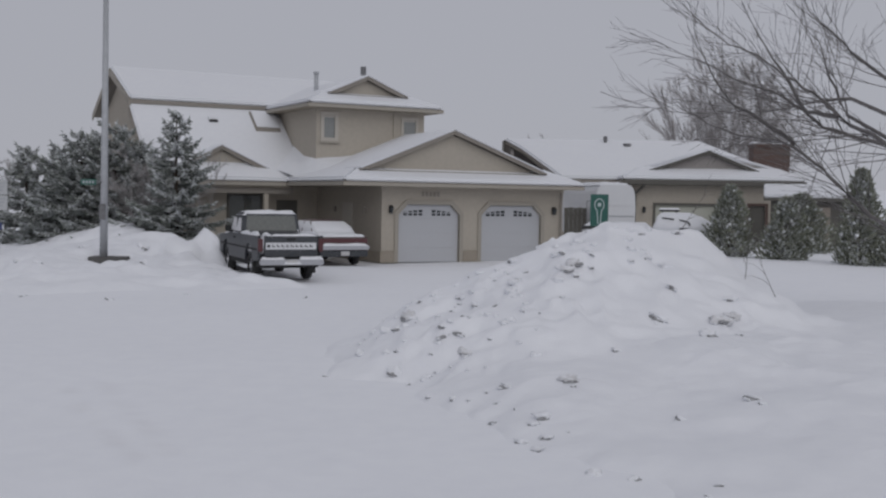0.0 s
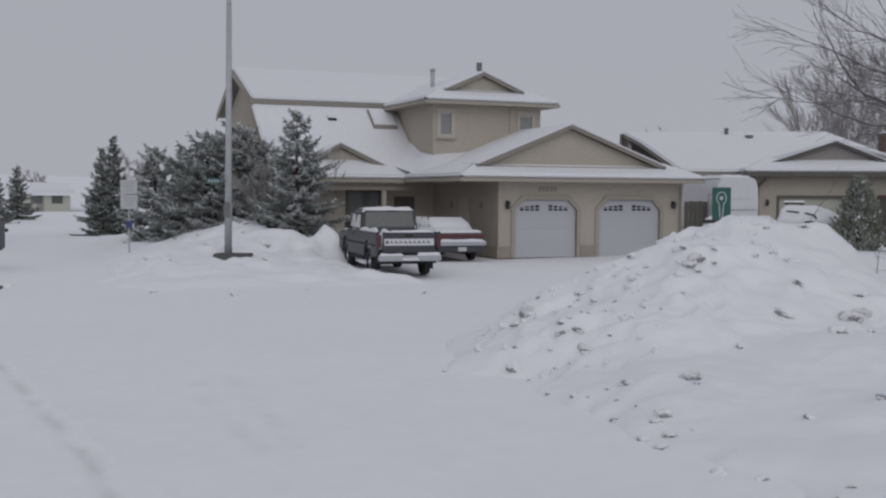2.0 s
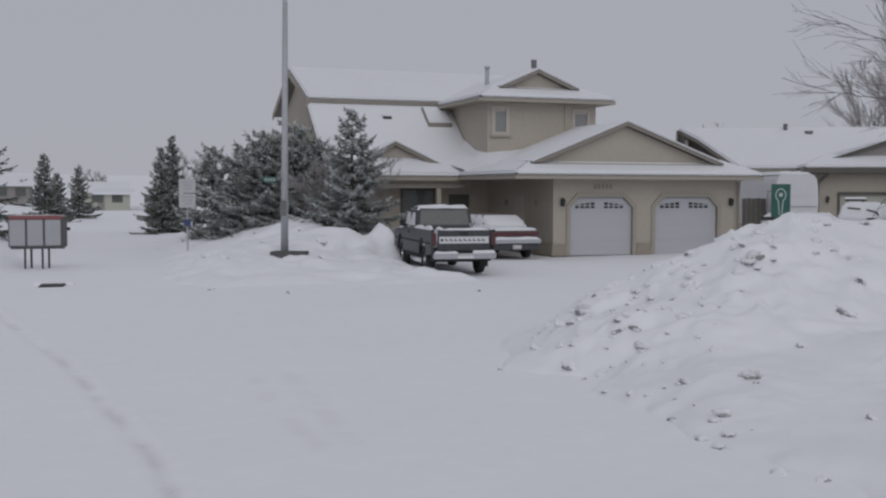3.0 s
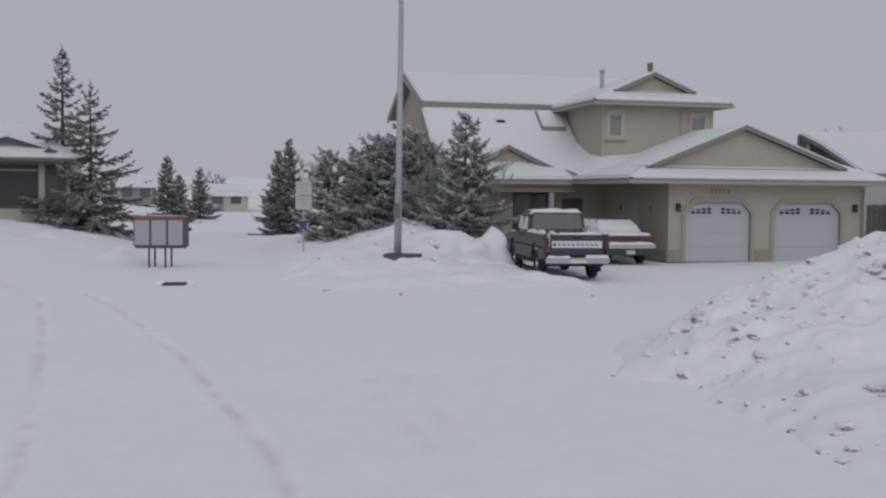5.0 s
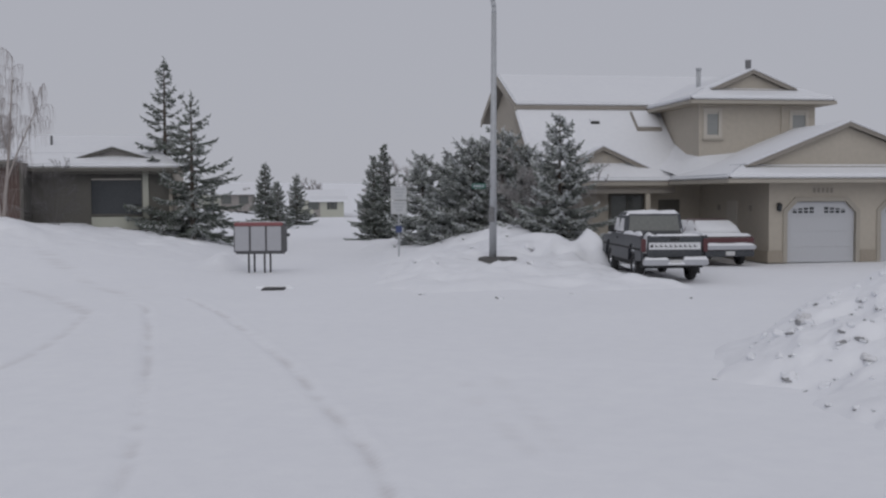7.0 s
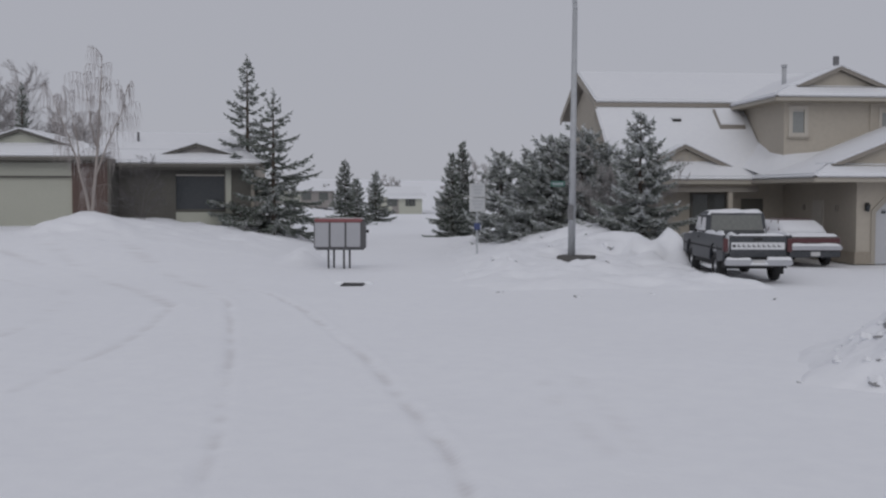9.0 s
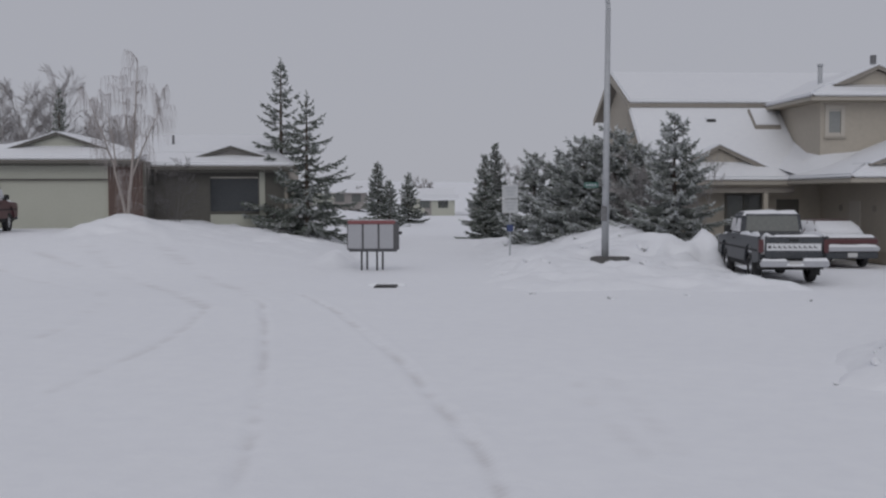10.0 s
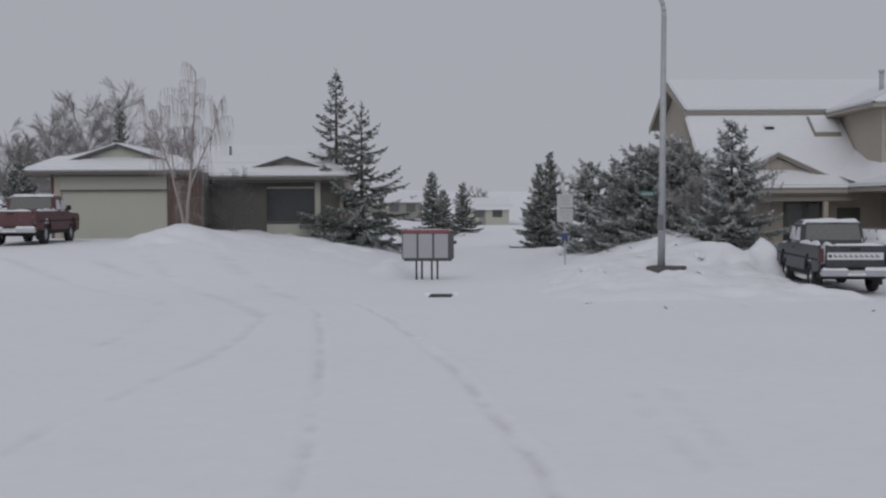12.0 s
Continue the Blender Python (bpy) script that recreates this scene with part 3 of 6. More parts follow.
part("downpipe", rod((7.74, -0.10, 0.2), (7.74, -0.10, 2.66), 0.04, bm=None), TRIM_DARK, house)

# recessed front with porch
VP, UL = 4.81, -7.13
rect_wall(-6.6, 0.15, 0, 2.9, 6.2, 0.15, [(-3.7, -2.4, 0.5, 2.35), (-1.75, -0.85, 0.15, 2.2)], house, STUCCO)
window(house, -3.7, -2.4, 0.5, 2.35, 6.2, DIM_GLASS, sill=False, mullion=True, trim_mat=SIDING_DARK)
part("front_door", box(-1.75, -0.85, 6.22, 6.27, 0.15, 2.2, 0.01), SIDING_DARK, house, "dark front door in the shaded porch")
part("porch_post", box(-2.66, -2.48, 5.05, 5.23, 0, 2.7, 0.012), STUCCO, house)
part("porch_beam", box(-6.9, -1.5, 5.02, 5.26, 2.45, 2.7), TRIM_DARK, house)
part("soffit", slab([(UL, VP + 0.05, 2.68), (-1.7, VP + 0.05, 2.68), (-1.7, 6.2, 2.68), (UL, 6.2, 2.68)], 0.03), SOFFIT, house)
part("fascia", box(UL, EL - 0.02, VP - 0.02, VP + 0.02, 2.74, 2.85, 0.006), TRIM, house)
# main body
K0, KZ = 8.35, 6.07
AV, AZ = 11.96, 7.62
BV = 15.6
part("wall", prism([(6.2, 0), (15.1, 0), (15.1, 5.85), (AV, 7.3), (8.6, 5.8), (8.3, 5.55), (6.0, 3.62), (6.2, 2.9)], "x", UL + 0.45, UL + 0.6), STUCCO, house, "beige gable end wall")
part("wall", box(UL + 0.6, 3.5, 15.0, 15.15, 0, 5.8), STUCCO, house)
part("wall", prism([(8.0, 0), (15.1, 0), (15.1, 5.85), (AV, 7.3), (8.6, 5.8)], "x", 3.5, 3.65), STUCCO, house)
RW = 4.5
roof(house, [(UL, VP, 2.88), (EL + 0.9, VP, 2.88), (EL + 0.9, K0, 5.80), (UL, K0, 5.80)])
roof(house, [(UL, K0 - 0.1, KZ), (RW, K0 - 0.1, KZ), (RW, AV, AZ), (UL, AV, AZ)], thick=0.15)
roof(house, [(UL, AV, AZ), (RW, AV, AZ), (RW, BV, 5.9), (UL, BV, 5.9)])
part("clerestory_wall", box(UL + 0.6, 3.5, K0 + 0.12, K0 + 0.25, 5.3, 5.95), TRIM_DARK, house)
part("barge_board", prism([(K0 - 0.1, KZ + 0.02), (AV, AZ + 0.02), (AV, AZ - 0.28), (K0 - 0.1, KZ - 0.2)], "x", UL - 0.03, UL + 0.02), TRIM, house)
part("barge_board", prism([(AV, AZ + 0.02), (BV, 5.92), (BV, 5.64), (AV, AZ - 0.28)], "x", UL - 0.03, UL + 0.02), TRIM, house)
part("barge_board", prism([(VP, 2.9), (K0, 5.68), (K0, 5.45), (VP, 2.66)], "x", UL - 0.03, UL + 0.02), TRIM, house)
gable_front(house, -5.95, -4.3, -2.35, 3.40, 4.24, 5.5, 1.1, wall=STUCCO, over=0.2, z1=3.36)
# skylight and vents on the lower roof
sl = (5.80 - 2.88) / (K0 - VP)


def lean(v):
    return 2.88 + (v - VP) * sl


sk = [(-2.3, 7.15, lean(7.15) + 0.14), (-1.25, 7.15, lean(7.15) + 0.14), (-1.25, 8.1, lean(8.1) + 0.14), (-2.3, 8.1, lean(8.1) + 0.14)]
sky_ob = part("skylight", slab(sk, 0.10), TRIM_DARK, house, "roof window under snow")
part("snow", slab([(p[0] + (0.07 if p[0] < -1.8 else -0.02), p[1] + (0.1 if p[1] < 7.5 else 0), p[2] + (0.09 if p[1] < 7.5 else 0)) for p in sk], 0.06, 0.102, 0.015), SNOW_SOFT, sky_ob)
for u, v in ((-3.95, 7.62),):
    vent = part("roof_vent", box(u - 0.18, u + 0.18, v - 0.12, v + 0.12, lean(v) + 0.06, lean(v) + 0.20, 0.03), IRON, house, "dark roof vent half under snow")
    part("snow", slab([(u - 0.2, v - 0.08, lean(v) + 0.17), (u + 0.2, v - 0.08, lean(v) + 0.17), (u + 0.2, v + 0.3, lean(v) + 0.3), (u - 0.2, v + 0.3, lean(v) + 0.3)], 0.07, 0.0, 0.025), SNOW_SOFT, vent)
# wind-blown snow filling the valley beside the upper storey
drift_rim = [(-0.93, 6.6, lean(6.6) + 0.12), (-1.5, 5.9, lean(5.9) + 0.12), (-2.1, 5.3, lean(5.3) + 0.12), (-1.6, 4.4, 3.11), (-1.3, 3.2, 3.21), (-0.5, 2.9, 3.52), (0.75, 3.98, 4.02)]
drift_mid = [(-0.93, 5.3, 4.0), (-1.15, 4.95, 3.72), (-1.3, 4.65, 3.55), (-1.25, 4.25, 3.42), (-1.05, 3.85, 3.47), (-0.65, 3.7, 3.62), (0.0, 3.98, 3.93)]
drift_top = [(-0.93, 4.02, 3.86)]
drift_faces = [(i, i + 1, i + 8, i + 7) for i in range(6)] + [(i + 7, i + 8, 14) for i in range(6)]
raw("snow_drift", drift_rim + drift_mid + drift_top, drift_faces, SNOW_SOFT, house, "wind-blown snow drift in the roof valley", True)
# upper storey over the garage
UA, UB, VA = -0.95, 3.75, 4.0
ZE = 5.92
rect_wall(UA, UB, 3.0, 5.9, VA, 0.15, [(-0.63, -0.18, 4.66, 5.52), (2.82, 3.36, 4.5, 5.5)], house, STUCCO)
part("wall", box(UA, UA + 0.15, VA + 0.15, 9.0, 3.0, 5.9), STUCCO, house)
part("wall", box(UB - 0.15, UB, VA + 0.15, 9.0, 3.0, 5.9), STUCCO, house)
window(house, -0.63, -0.18, 4.66, 5.52, VA, trim=0.15)
window(house, 2.82, 3.36, 4.5, 5.5, VA, trim=0.12, sill=False)
part("corner_pilaster", box(2.35, 2.5, VA - 0.06, VA + 0.01, 3.6, 5.75), STUCCO, house)
oL, oR, oF = UA - 0.6, UB + 0.55, VA - 0.65
PU, PZ = 1.2, 7.1
pz = ZE + 0.4
roof(house, [(oL, oF, ZE), (oR, oF, ZE), (oR - 0.95, oF + 0.95, pz), (oL + 0.95, oF + 0.95, pz)])
roof(house, [(oL, oF, ZE), (oL + 0.95, oF + 0.95, pz), (PU, oF + 0.95, PZ - 0.04), (PU, 11.5, PZ - 0.04), (oL, 11.5, ZE)])
roof(house, [(oR, oF, ZE), (oR, 11.5, ZE), (PU, 11.5, PZ - 0.04), (PU, oF + 0.95, PZ - 0.04), (oR - 0.95, oF + 0.95, pz)])
gable_front(house, -0.45, PU, 2.98, 6.40, 7.12, oF + 0.85, 0.9, wall=STUCCO, over=0.24)
part("soffit", slab([(oL + 0.05, oF + 0.05, ZE - 0.13), (oR - 0.05, oF + 0.05, ZE - 0.13), (oR - 0.05, 9, ZE - 0.13), (oL + 0.05, 9, ZE - 0.13)], 0.03), SOFFIT, house)
part("fascia", box(oL, oR, oF - 0.02, oF + 0.02, ZE - 0.13, ZE - 0.03, 0.006), TRIM, house)
part("fascia", box(oL - 0.02, oL + 0.02, oF + 0.02, 9.0, ZE - 0.13, ZE - 0.03, 0.006), TRIM, house)
flue = part("flue_pipe", rod((-0.09, 6.2, 6.3), (-0.09, 6.2, 7.40), 0.09, bm=None), STEEL, house, "grey metal vent pipe", True)
part("cap", rod((-0.09, 6.2, 7.35), (-0.09, 6.2, 7.44), 0.12), STEEL, flue)
chim = part("chimney_flue", rod((2.05, 6.3, 6.6), (2.05, 6.3, 7.65), 0.10), STEEL, house, "metal chimney with dark cap", True)
part("cap", rod((2.05, 6.3, 7.48), (2.05, 6.3, 7.8), 0.12), STEEL_DARK, chim)

# ---- vehicles ----


def arch(cy, r, z, n=9):
    return [(cy + r * math.cos(math.pi * i / n), z + r * math.sin(math.pi * i / n)) for i in range(n + 1)]


def wheel(parent, x, y, r=0.37, w=0.22, hub=CHROME):
    side = 1 if x > 0 else -1
    tyre = bmesh.new()
    prof = [(r * 0.62, -w / 2), (r * 0.94, -w / 2), (r, -w * 0.3), (r, w * 0.3), (r * 0.94, w / 2), (r * 0.62, w / 2)]
    rings = []
    for i in range(20):
        a = 2 * math.pi * i / 20
        rings.append([tyre.verts.new((x + d, y + q * math.cos(a), r + q * math.sin(a))) for q, d in prof])
    for i in range(20):
        A, B = rings[i], rings[(i + 1) % 20]
        for k in range(len(prof)):
            j = (k + 1) % len(prof)
            tyre.faces.new((A[k], A[j], B[j], B[k]))
    wob = part("wheel", tyre, RUBBER, parent, "", True)
    part("rim", rod((x - side * 0.05, y, r), (x + side * (w / 2 - 0.03), y, r), r * 0.62, r * 0.56, 16), hub, wob, "", True)
    part("hub_cap", rod((x + side * (w / 2 - 0.04), y, r), (x + side * (w / 2 + 0.0), y, r), r * 0.2, r * 0.16, 10), CHROME, wob)
    for k in range(5):
        a = 2 * math.pi * k / 5
        p = (x + side * (w / 2 - 0.028), y + math.cos(a) * r * 0.38, r + math.sin(a) * r * 0.38)
        part("rim_hole", rod(p, (p[0] + side * 0.006, p[1], p[2]), r * 0.09, r * 0.09, 6), RUBBER, wob)


def snow_cap(parent, x0, x1, y0, y1, z, thick, seed, round_edge=0.12, lump=0.25, mat=SNOW_SOFT):
    """A rounded, uneven layer of snow on a level top."""
    nx, ny = 12, 14
    xs, ys = np.linspace(x0, x1, nx), np.linspace(y0, y1, ny)
    X, Y = np.meshgrid(xs, ys)
    e = np.minimum(np.minimum(X - x0, x1 - X) / round_edge, np.minimum(Y - y0, y1 - Y) / round_edge)
    Z = z + thick * np.sqrt(np.clip(e, 0, 1) * (2 - np.clip(e, 0, 1))) * (1 + lump * lumps(X * 1.0 + seed, Y * 1.0, 0.35, seed)) - 0.01
    top = np.stack([X.ravel(), Y.ravel(), Z.ravel()], 1).tolist()
    idx = np.arange(nx * ny).reshape(ny, nx)
    faces = np.stack([idx[:-1, :-1], idx[:-1, 1:], idx[1:, 1:], idx[1:, :-1]], -1).reshape(-1, 4).tolist()
    return raw("snow", top, faces, mat, parent, "fresh snow", True)


def pickup(m, label, paint, band, caps=True, hub=CHROME, plate_snow=True):
    """A pickup truck, tail at y = 0, nose towards +y, ground at z = 0."""
    tr = thing("pickup_truck", m, label, "pickup truck")
    W = 0.96
    low, bed, belt = 0.52, 1.22, 1.20
    wr, wf = 1.18, 4.35
    side = [(0.02, low + 0.06)] + [(wr - 0.45, low)] + arch(wr, 0.45, low)[::-1][1:-1] + [(wr + 0.45, low)] + [(wf - 0.45, low)] + arch(wf, 0.45, low)[::-1][1:-1] + [(wf + 0.45, low), (5.25, low + 0.06), (5.32, 0.95), (5.2, 1.10), (4.05, 1.16), (3.95, belt), (0.04, bed)]
    body = part("body", prism(side, "x", -W, -W + 0.07, 0.012), paint, tr)
    part("side_panel", prism(side, "x", W - 0.07, W, 0.012), paint, body)
    part("moulding", box(-W - 0.015, -W + 0.01, 0.15, 5.1, 0.83, 0.88, 0.006), RUBBER, body)
    part("moulding", box(W - 0.01, W + 0.015, 0.15, 5.1, 0.83, 0.88, 0.006), RUBBER, body)
    part("bed_floor", box(-W + 0.07, W - 0.07, 0.1, 2.15, 0.70, 0.76), paint, body)
    part("bed_front", box(-W + 0.07, W - 0.07, 2.12, 2.2, 0.6, 1.2), paint, body)
    part("underbody", box(-W + 0.1, W - 0.1, 0.15, 5.1, 0.38, 0.60), RUBBER, body)
    part("hood", loft([[(-W + 0.07, y, 0.6), (W - 0.07, y, 0.6), (W - 0.07, y, z - 0.04), (W - 0.25, y, z + 0.02), (-W + 0.25, y, z + 0.02), (-W + 0.07, y, z - 0.04)] for y, z in ((3.9, 1.16), (4.6, 1.13), (5.2, 1.05), (5.3, 0.9))]), paint, body)
    tg = part("tailgate", box(-0.78, 0.78, -0.02, 0.05, 0.66, bed, 0.015), paint, tr)
    if band:
        part("band", box(-0.74, 0.74, -0.035, -0.018, 0.86, 1.04, 0.006), BAND, tg, "pale band with dark lettering")
        part("emblem_bar", box(-0.70, -0.62, -0.042, -0.034, 0.915, 0.985), LETTER, tg)
        for i in range(9):
            part("letter_bar", box(-0.56 + i * 0.138, -0.47 + i * 0.138, -0.042, -0.034, 0.925, 0.945), LETTER, tg)
            part("letter_bar", box(-0.56 + i * 0.138, -0.53 + i * 0.138, -0.042, -0.034, 0.946, 0.985), LETTER, tg)
    part("tailgate_handle", box(-0.13, 0.13, -0.03, -0.018, 1.09, 1.15, 0.006), RUBBER, tg)
    for s in (-1, 1):
        part("tail_light", box(min(s * 0.82, s * 0.955), max(s * 0.82, s * 0.955), -0.03, 0.06, 0.80, 1.14, 0.02), TAIL_RED, tr)
    bp = part("rear_bumper", box(-0.93, 0.93, -0.2, -0.03, 0.46, 0.61, 0.03), CHROME, tr, "chrome step bumper topped with snow")
    part("number_plate", box(-0.16, 0.16, -0.215, -0.2, 0.47, 0.60, 0.004), PLATE, bp)
    part("bumper_step", box(-0.9, 0.9, -0.17, -0.04, 0.60, 0.645, 0.01), RUBBER, bp)
    part("front_bumper", box(-0.93, 0.93, 5.3, 5.42, 0.44, 0.64, 0.03), CHROME, tr)
    part("grille", box(-0.6, 0.6, 5.29, 5.33, 0.68, 0.98, 0.01), RUBBER, tr)
    for s in (-1, 1):
        part("headlight", box(min(s * 0.62, s * 0.9), max(s * 0.62, s * 0.9), 5.28, 5.33, 0.72, 0.96, 0.01), PLATE, tr)
        mirror = part("mirror", box(min(s * 0.97, s * 1.16), max(s * 0.97, s * 1.16), 3.42, 3.52, 1.22, 1.42, 0.03), RUBBER, tr)
        part("mirror_arm", box(min(s * 0.86, s * 0.99), max(s * 0.86, s * 0.99), 3.45, 3.49, 1.22, 1.28), RUBBER, mirror)
        part("exterior_handle", box(min(s * 0.955, s * 0.985), max(s * 0.955, s * 0.985), 2.95, 3.1, 1.06, 1.10, 0.008), RUBBER, tr)
    for x in (-0.80, 0.80):
        for y in (wr, wf):
            wheel(tr, x, y, hub=hub)
    part("rear_axle", rod((-0.7, wr, 0.36), (0.7, wr, 0.36), 0.06), RUBBER, tr)
    for s in (-1, 1):
        part("mud_flap", box(min(s * 0.68, s * 0.93), max(s * 0.68, s * 0.93), 0.66, 0.68, 0.2, 0.52), RUBBER, tr)
    # cab: pillars and roof around glass
    zr = 1.79

    def ring(z, y0, y1, w):
        return [(-w, y0 + 0.08, z), (-w + 0.1, y0, z), (w - 0.1, y0, z), (w, y0 + 0.08, z), (w, y1 - 0.1, z), (w - 0.1, y1, z), (-w + 0.1, y1, z), (-w, y1 - 0.1, z)]
    cab = part("cab", loft([ring(1.16, 2.2, 4.1, 0.92), ring(1.22, 2.22, 4.0, 0.91), ring(zr - 0.07, 2.36, 3.4, 0.85), ring(zr, 2.46, 3.3, 0.77)]), paint, tr)
    gl = bmesh.new()
    q = [(-0.78, 2.25, 1.27), (0.78, 2.25, 1.27), (0.73, 2.362, 1.68), (-0.73, 2.362, 1.68)]
    off = Vector((0, -0.03, 0.008))
    gl.faces.new([gl.verts.new(Vector(p) + off) for p in q])
    ex = bmesh.ops.extrude_face_region(gl, geom=gl.faces[:])["geom"]
    for v in ex:
        if isinstance(v, bmesh.types.BMVert):
            v.co.y += 0.015
    part("rear_window", gl, DIM_GLASS, cab, "dark rear glass")
    for s in (-1, 1):
        for y0, y1 in ((2.42, 2.95), (3.05, 3.62)):
            g2 = bmesh.new()
            q2 = [(s * 0.905, y0, 1.26), (s * 0.905, y1 + 0.1, 1.26), (s * 0.862, y1 - 0.12, 1.62), (s * 0.862, y0 + 0.08, 1.62)]
            g2.faces.new([g2.verts.new((p[0] + s * 0.012, p[1], p[2])) for p in q2])
            ex = bmesh.ops.extrude_face_region(g2, geom=g2.faces[:])["geom"]
            for v in ex:
                if isinstance(v, bmesh.types.BMVert):
                    v.co.x -= s * 0.012
            part("side_window", g2, SNOW_DIRTY, cab, "side window crusted with snow")
    if caps:
        snow_cap(cab, -0.86, 0.86, 2.36, 3.42, zr - 0.08, 0.13, 3, 0.25)
        snow_cap(cab, -0.93, -0.80, 2.3, 3.6, 1.19, 0.06, 15, 0.05, 0.6)
        snow_cap(cab, 0.80, 0.93, 2.3, 3.6, 1.19, 0.06, 16, 0.05, 0.6)
        snow_cap(cab, -0.86, -0.70, 2.24, 2.42, 1.2, 0.14, 12, 0.05, 0.5)
        snow_cap(cab, 0.70, 0.86, 2.24, 2.42, 1.2, 0.14, 13, 0.05, 0.5)
        snow_cap(body, -0.85, 0.85, 3.95, 5.25, 1.12, 0.09, 4)
        snow_cap(body, -W + 0.08, W - 0.08, 0.12, 2.1, 0.76, 0.22, 5, 0.15, 0.6)
        snow_cap(body, -0.45, 0.15, 0.2, 2.1, 0.92, 0.26, 14, 0.2, 0.6)
        snow_cap(body, -W - 0.005, -W + 0.1, 0.1, 2.3, 1.215, 0.085, 6, 0.05, 0.6)
        snow_cap(body, W - 0.1, W + 0.005, 0.1, 2.3, 1.215, 0.085, 7, 0.05, 0.6)
        snow_cap(tg, -0.76, 0.76, -0.03, 0.06, 1.215, 0.045, 8, 0.04, 1.0)
        snow_cap(bp, -0.92, -0.2, -0.21, -0.04, 0.615, 0.065, 9, 0.05, 0.3)
        snow_cap(bp, 0.2, 0.92, -0.21, -0.04, 0.615, 0.065, 10, 0.05, 0.3)
        if plate_snow:
            snow_cap(bp, -0.25, 0.25, -0.225, -0.06, 0.50, 0.06, 10, 0.05, 0.3)
    return tr


def sedan(m, label, paint, seed=0, thick=0.14, buried=True, glass=PANE):
    """A long saloon car, tail at y = 0, nose towards +y."""
    car = thing("sedan_car", m, label, "car")
    W = 0.93

    def ring(y, z0, z1, w, r=0.1):
        return [(-w + 0.06, y, z0), (w - 0.06, y, z0), (w, y, z0 + 0.12), (w, y, z1 - r), (w - r, y, z1), (-w + r, y, z1), (-w, y, z1 - r), (-w, y, z0 + 0.12)]
    body = part("body", loft([ring(0.02, 0.42, 0.86, W - 0.06), ring(0.1, 0.3, 0.94, W), ring(1.0, 0.26, 0.95, W), ring(2.6, 0.24, 0.95, W), ring(3.9, 0.26, 0.92, W), ring(4.75, 0.3, 0.84, W - 0.02), ring(4.9, 0.4, 0.72, W - 0.1)]), paint, car)

    def top(z, y0, y1, w):
        return [(-w, y0 + 0.1, z), (-w + 0.12, y0, z), (w - 0.12, y0, z), (w, y0 + 0.1, z), (w, y1 - 0.1, z), (w - 0.12, y1, z), (-w + 0.12, y1, z), (-w, y1 - 0.1, z)]
    cab = part("cabin", loft([top(0.93, 0.95, 3.55, 0.82), top(1.36, 1.55, 2.85, 0.64), top(1.41, 1.7, 2.7, 0.56)]), glass, car)
    part("roof", loft([top(1.34, 1.5, 2.9, 0.66), top(1.42, 1.66, 2.72, 0.57)]), paint, car)
    for s in (-1, 1):
        for a, b in (((0.95, 0.93), (1.58, 1.35)), ((2.15, 0.93), (2.15, 1.35)), ((3.5, 0.93), (2.82, 1.35))):
            part("pillar", rod((s * 0.825, a[0], a[1]), (s * 0.655, b[0], b[1]), 0.035, 0.035, 6), paint, cab)
    part("tail_light_bar", box(-0.86, 0.86, 0.0, 0.06, 0.74, 0.86, 0.015), TAIL_RED, car, "full-width red light bar")
    part("rear_bumper", box(-W, W, -0.1, 0.12, 0.52, 0.66, 0.04), CHROME, car, "bright bumper with snow")
    part("lower_apron", box(-W + 0.04, W - 0.04, -0.02, 0.14, 0.30, 0.5, 0.03), PAINT_GREY, car)
    part("number_plate", box(-0.16, 0.16, -0.06, -0.02, 0.34, 0.47, 0.005), PLATE, car)
    for x in (-0.78, 0.78):
        for y in (1.0, 3.9):
            wheel(car, x, y, 0.32, 0.2)
    snow_cap(car, -0.86, 0.86, 0.03, 1.2, 0.925, 0.09, seed + 1, 0.15)
    snow_cap(car, -0.9, 0.9, -0.1, 0.05, 0.65, 0.08, seed + 2, 0.05)
    # thick snow over cabin
    if not buried:
        snow_cap(car, -0.64, 0.64, 1.55, 2.85, 1.37, 0.16, seed + 4, 0.2)
    else:
        part("snow", loft([top(0.96, 0.75, 3.6, 0.80), top(1.2, 1.1, 3.2, 0.76), top(1.40 + thick * 0.4, 1.5, 2.9, 0.66), top(1.41 + thick, 1.7, 2.7, 0.5)]), SNOW_SOFT, car, "deep snow over windows and roof", True)
    snow_cap(car, -0.86, 0.86, 3.5, 4.8, 0.86, 0.12, seed + 3, 0.2)
    return car


truck = pickup(pose(-3.31, 29.8, 0.0, 0, 0, 21) @ Matrix.Diagonal((0.95, 1, 1.05, 1)), "dark grey pickup truck with snow on roof, bed and bumper", PAINT_GREY, True)
cx, cy, _ = to_world(-1.85, -1.5)
car = sedan(pose(cx - 0.2, cy - 0.1, 0.0, 0, 0, 26) @ Matrix.Diagonal((0.96, 1, 1.09, 1)), "dull maroon sedan under thick snow beside the garage", PAINT_MAROON, 20, -0.06)
truck2 = pickup(pose(-32.8, 28.95, 0.93, 0, 0, 29) @ Matrix.Diagonal((1.04, 1.0, 1.06, 1)), "dark red pickup truck dusted with snow in the driveway", PAINT_RED, False, hub=SNOW_DIRTY)


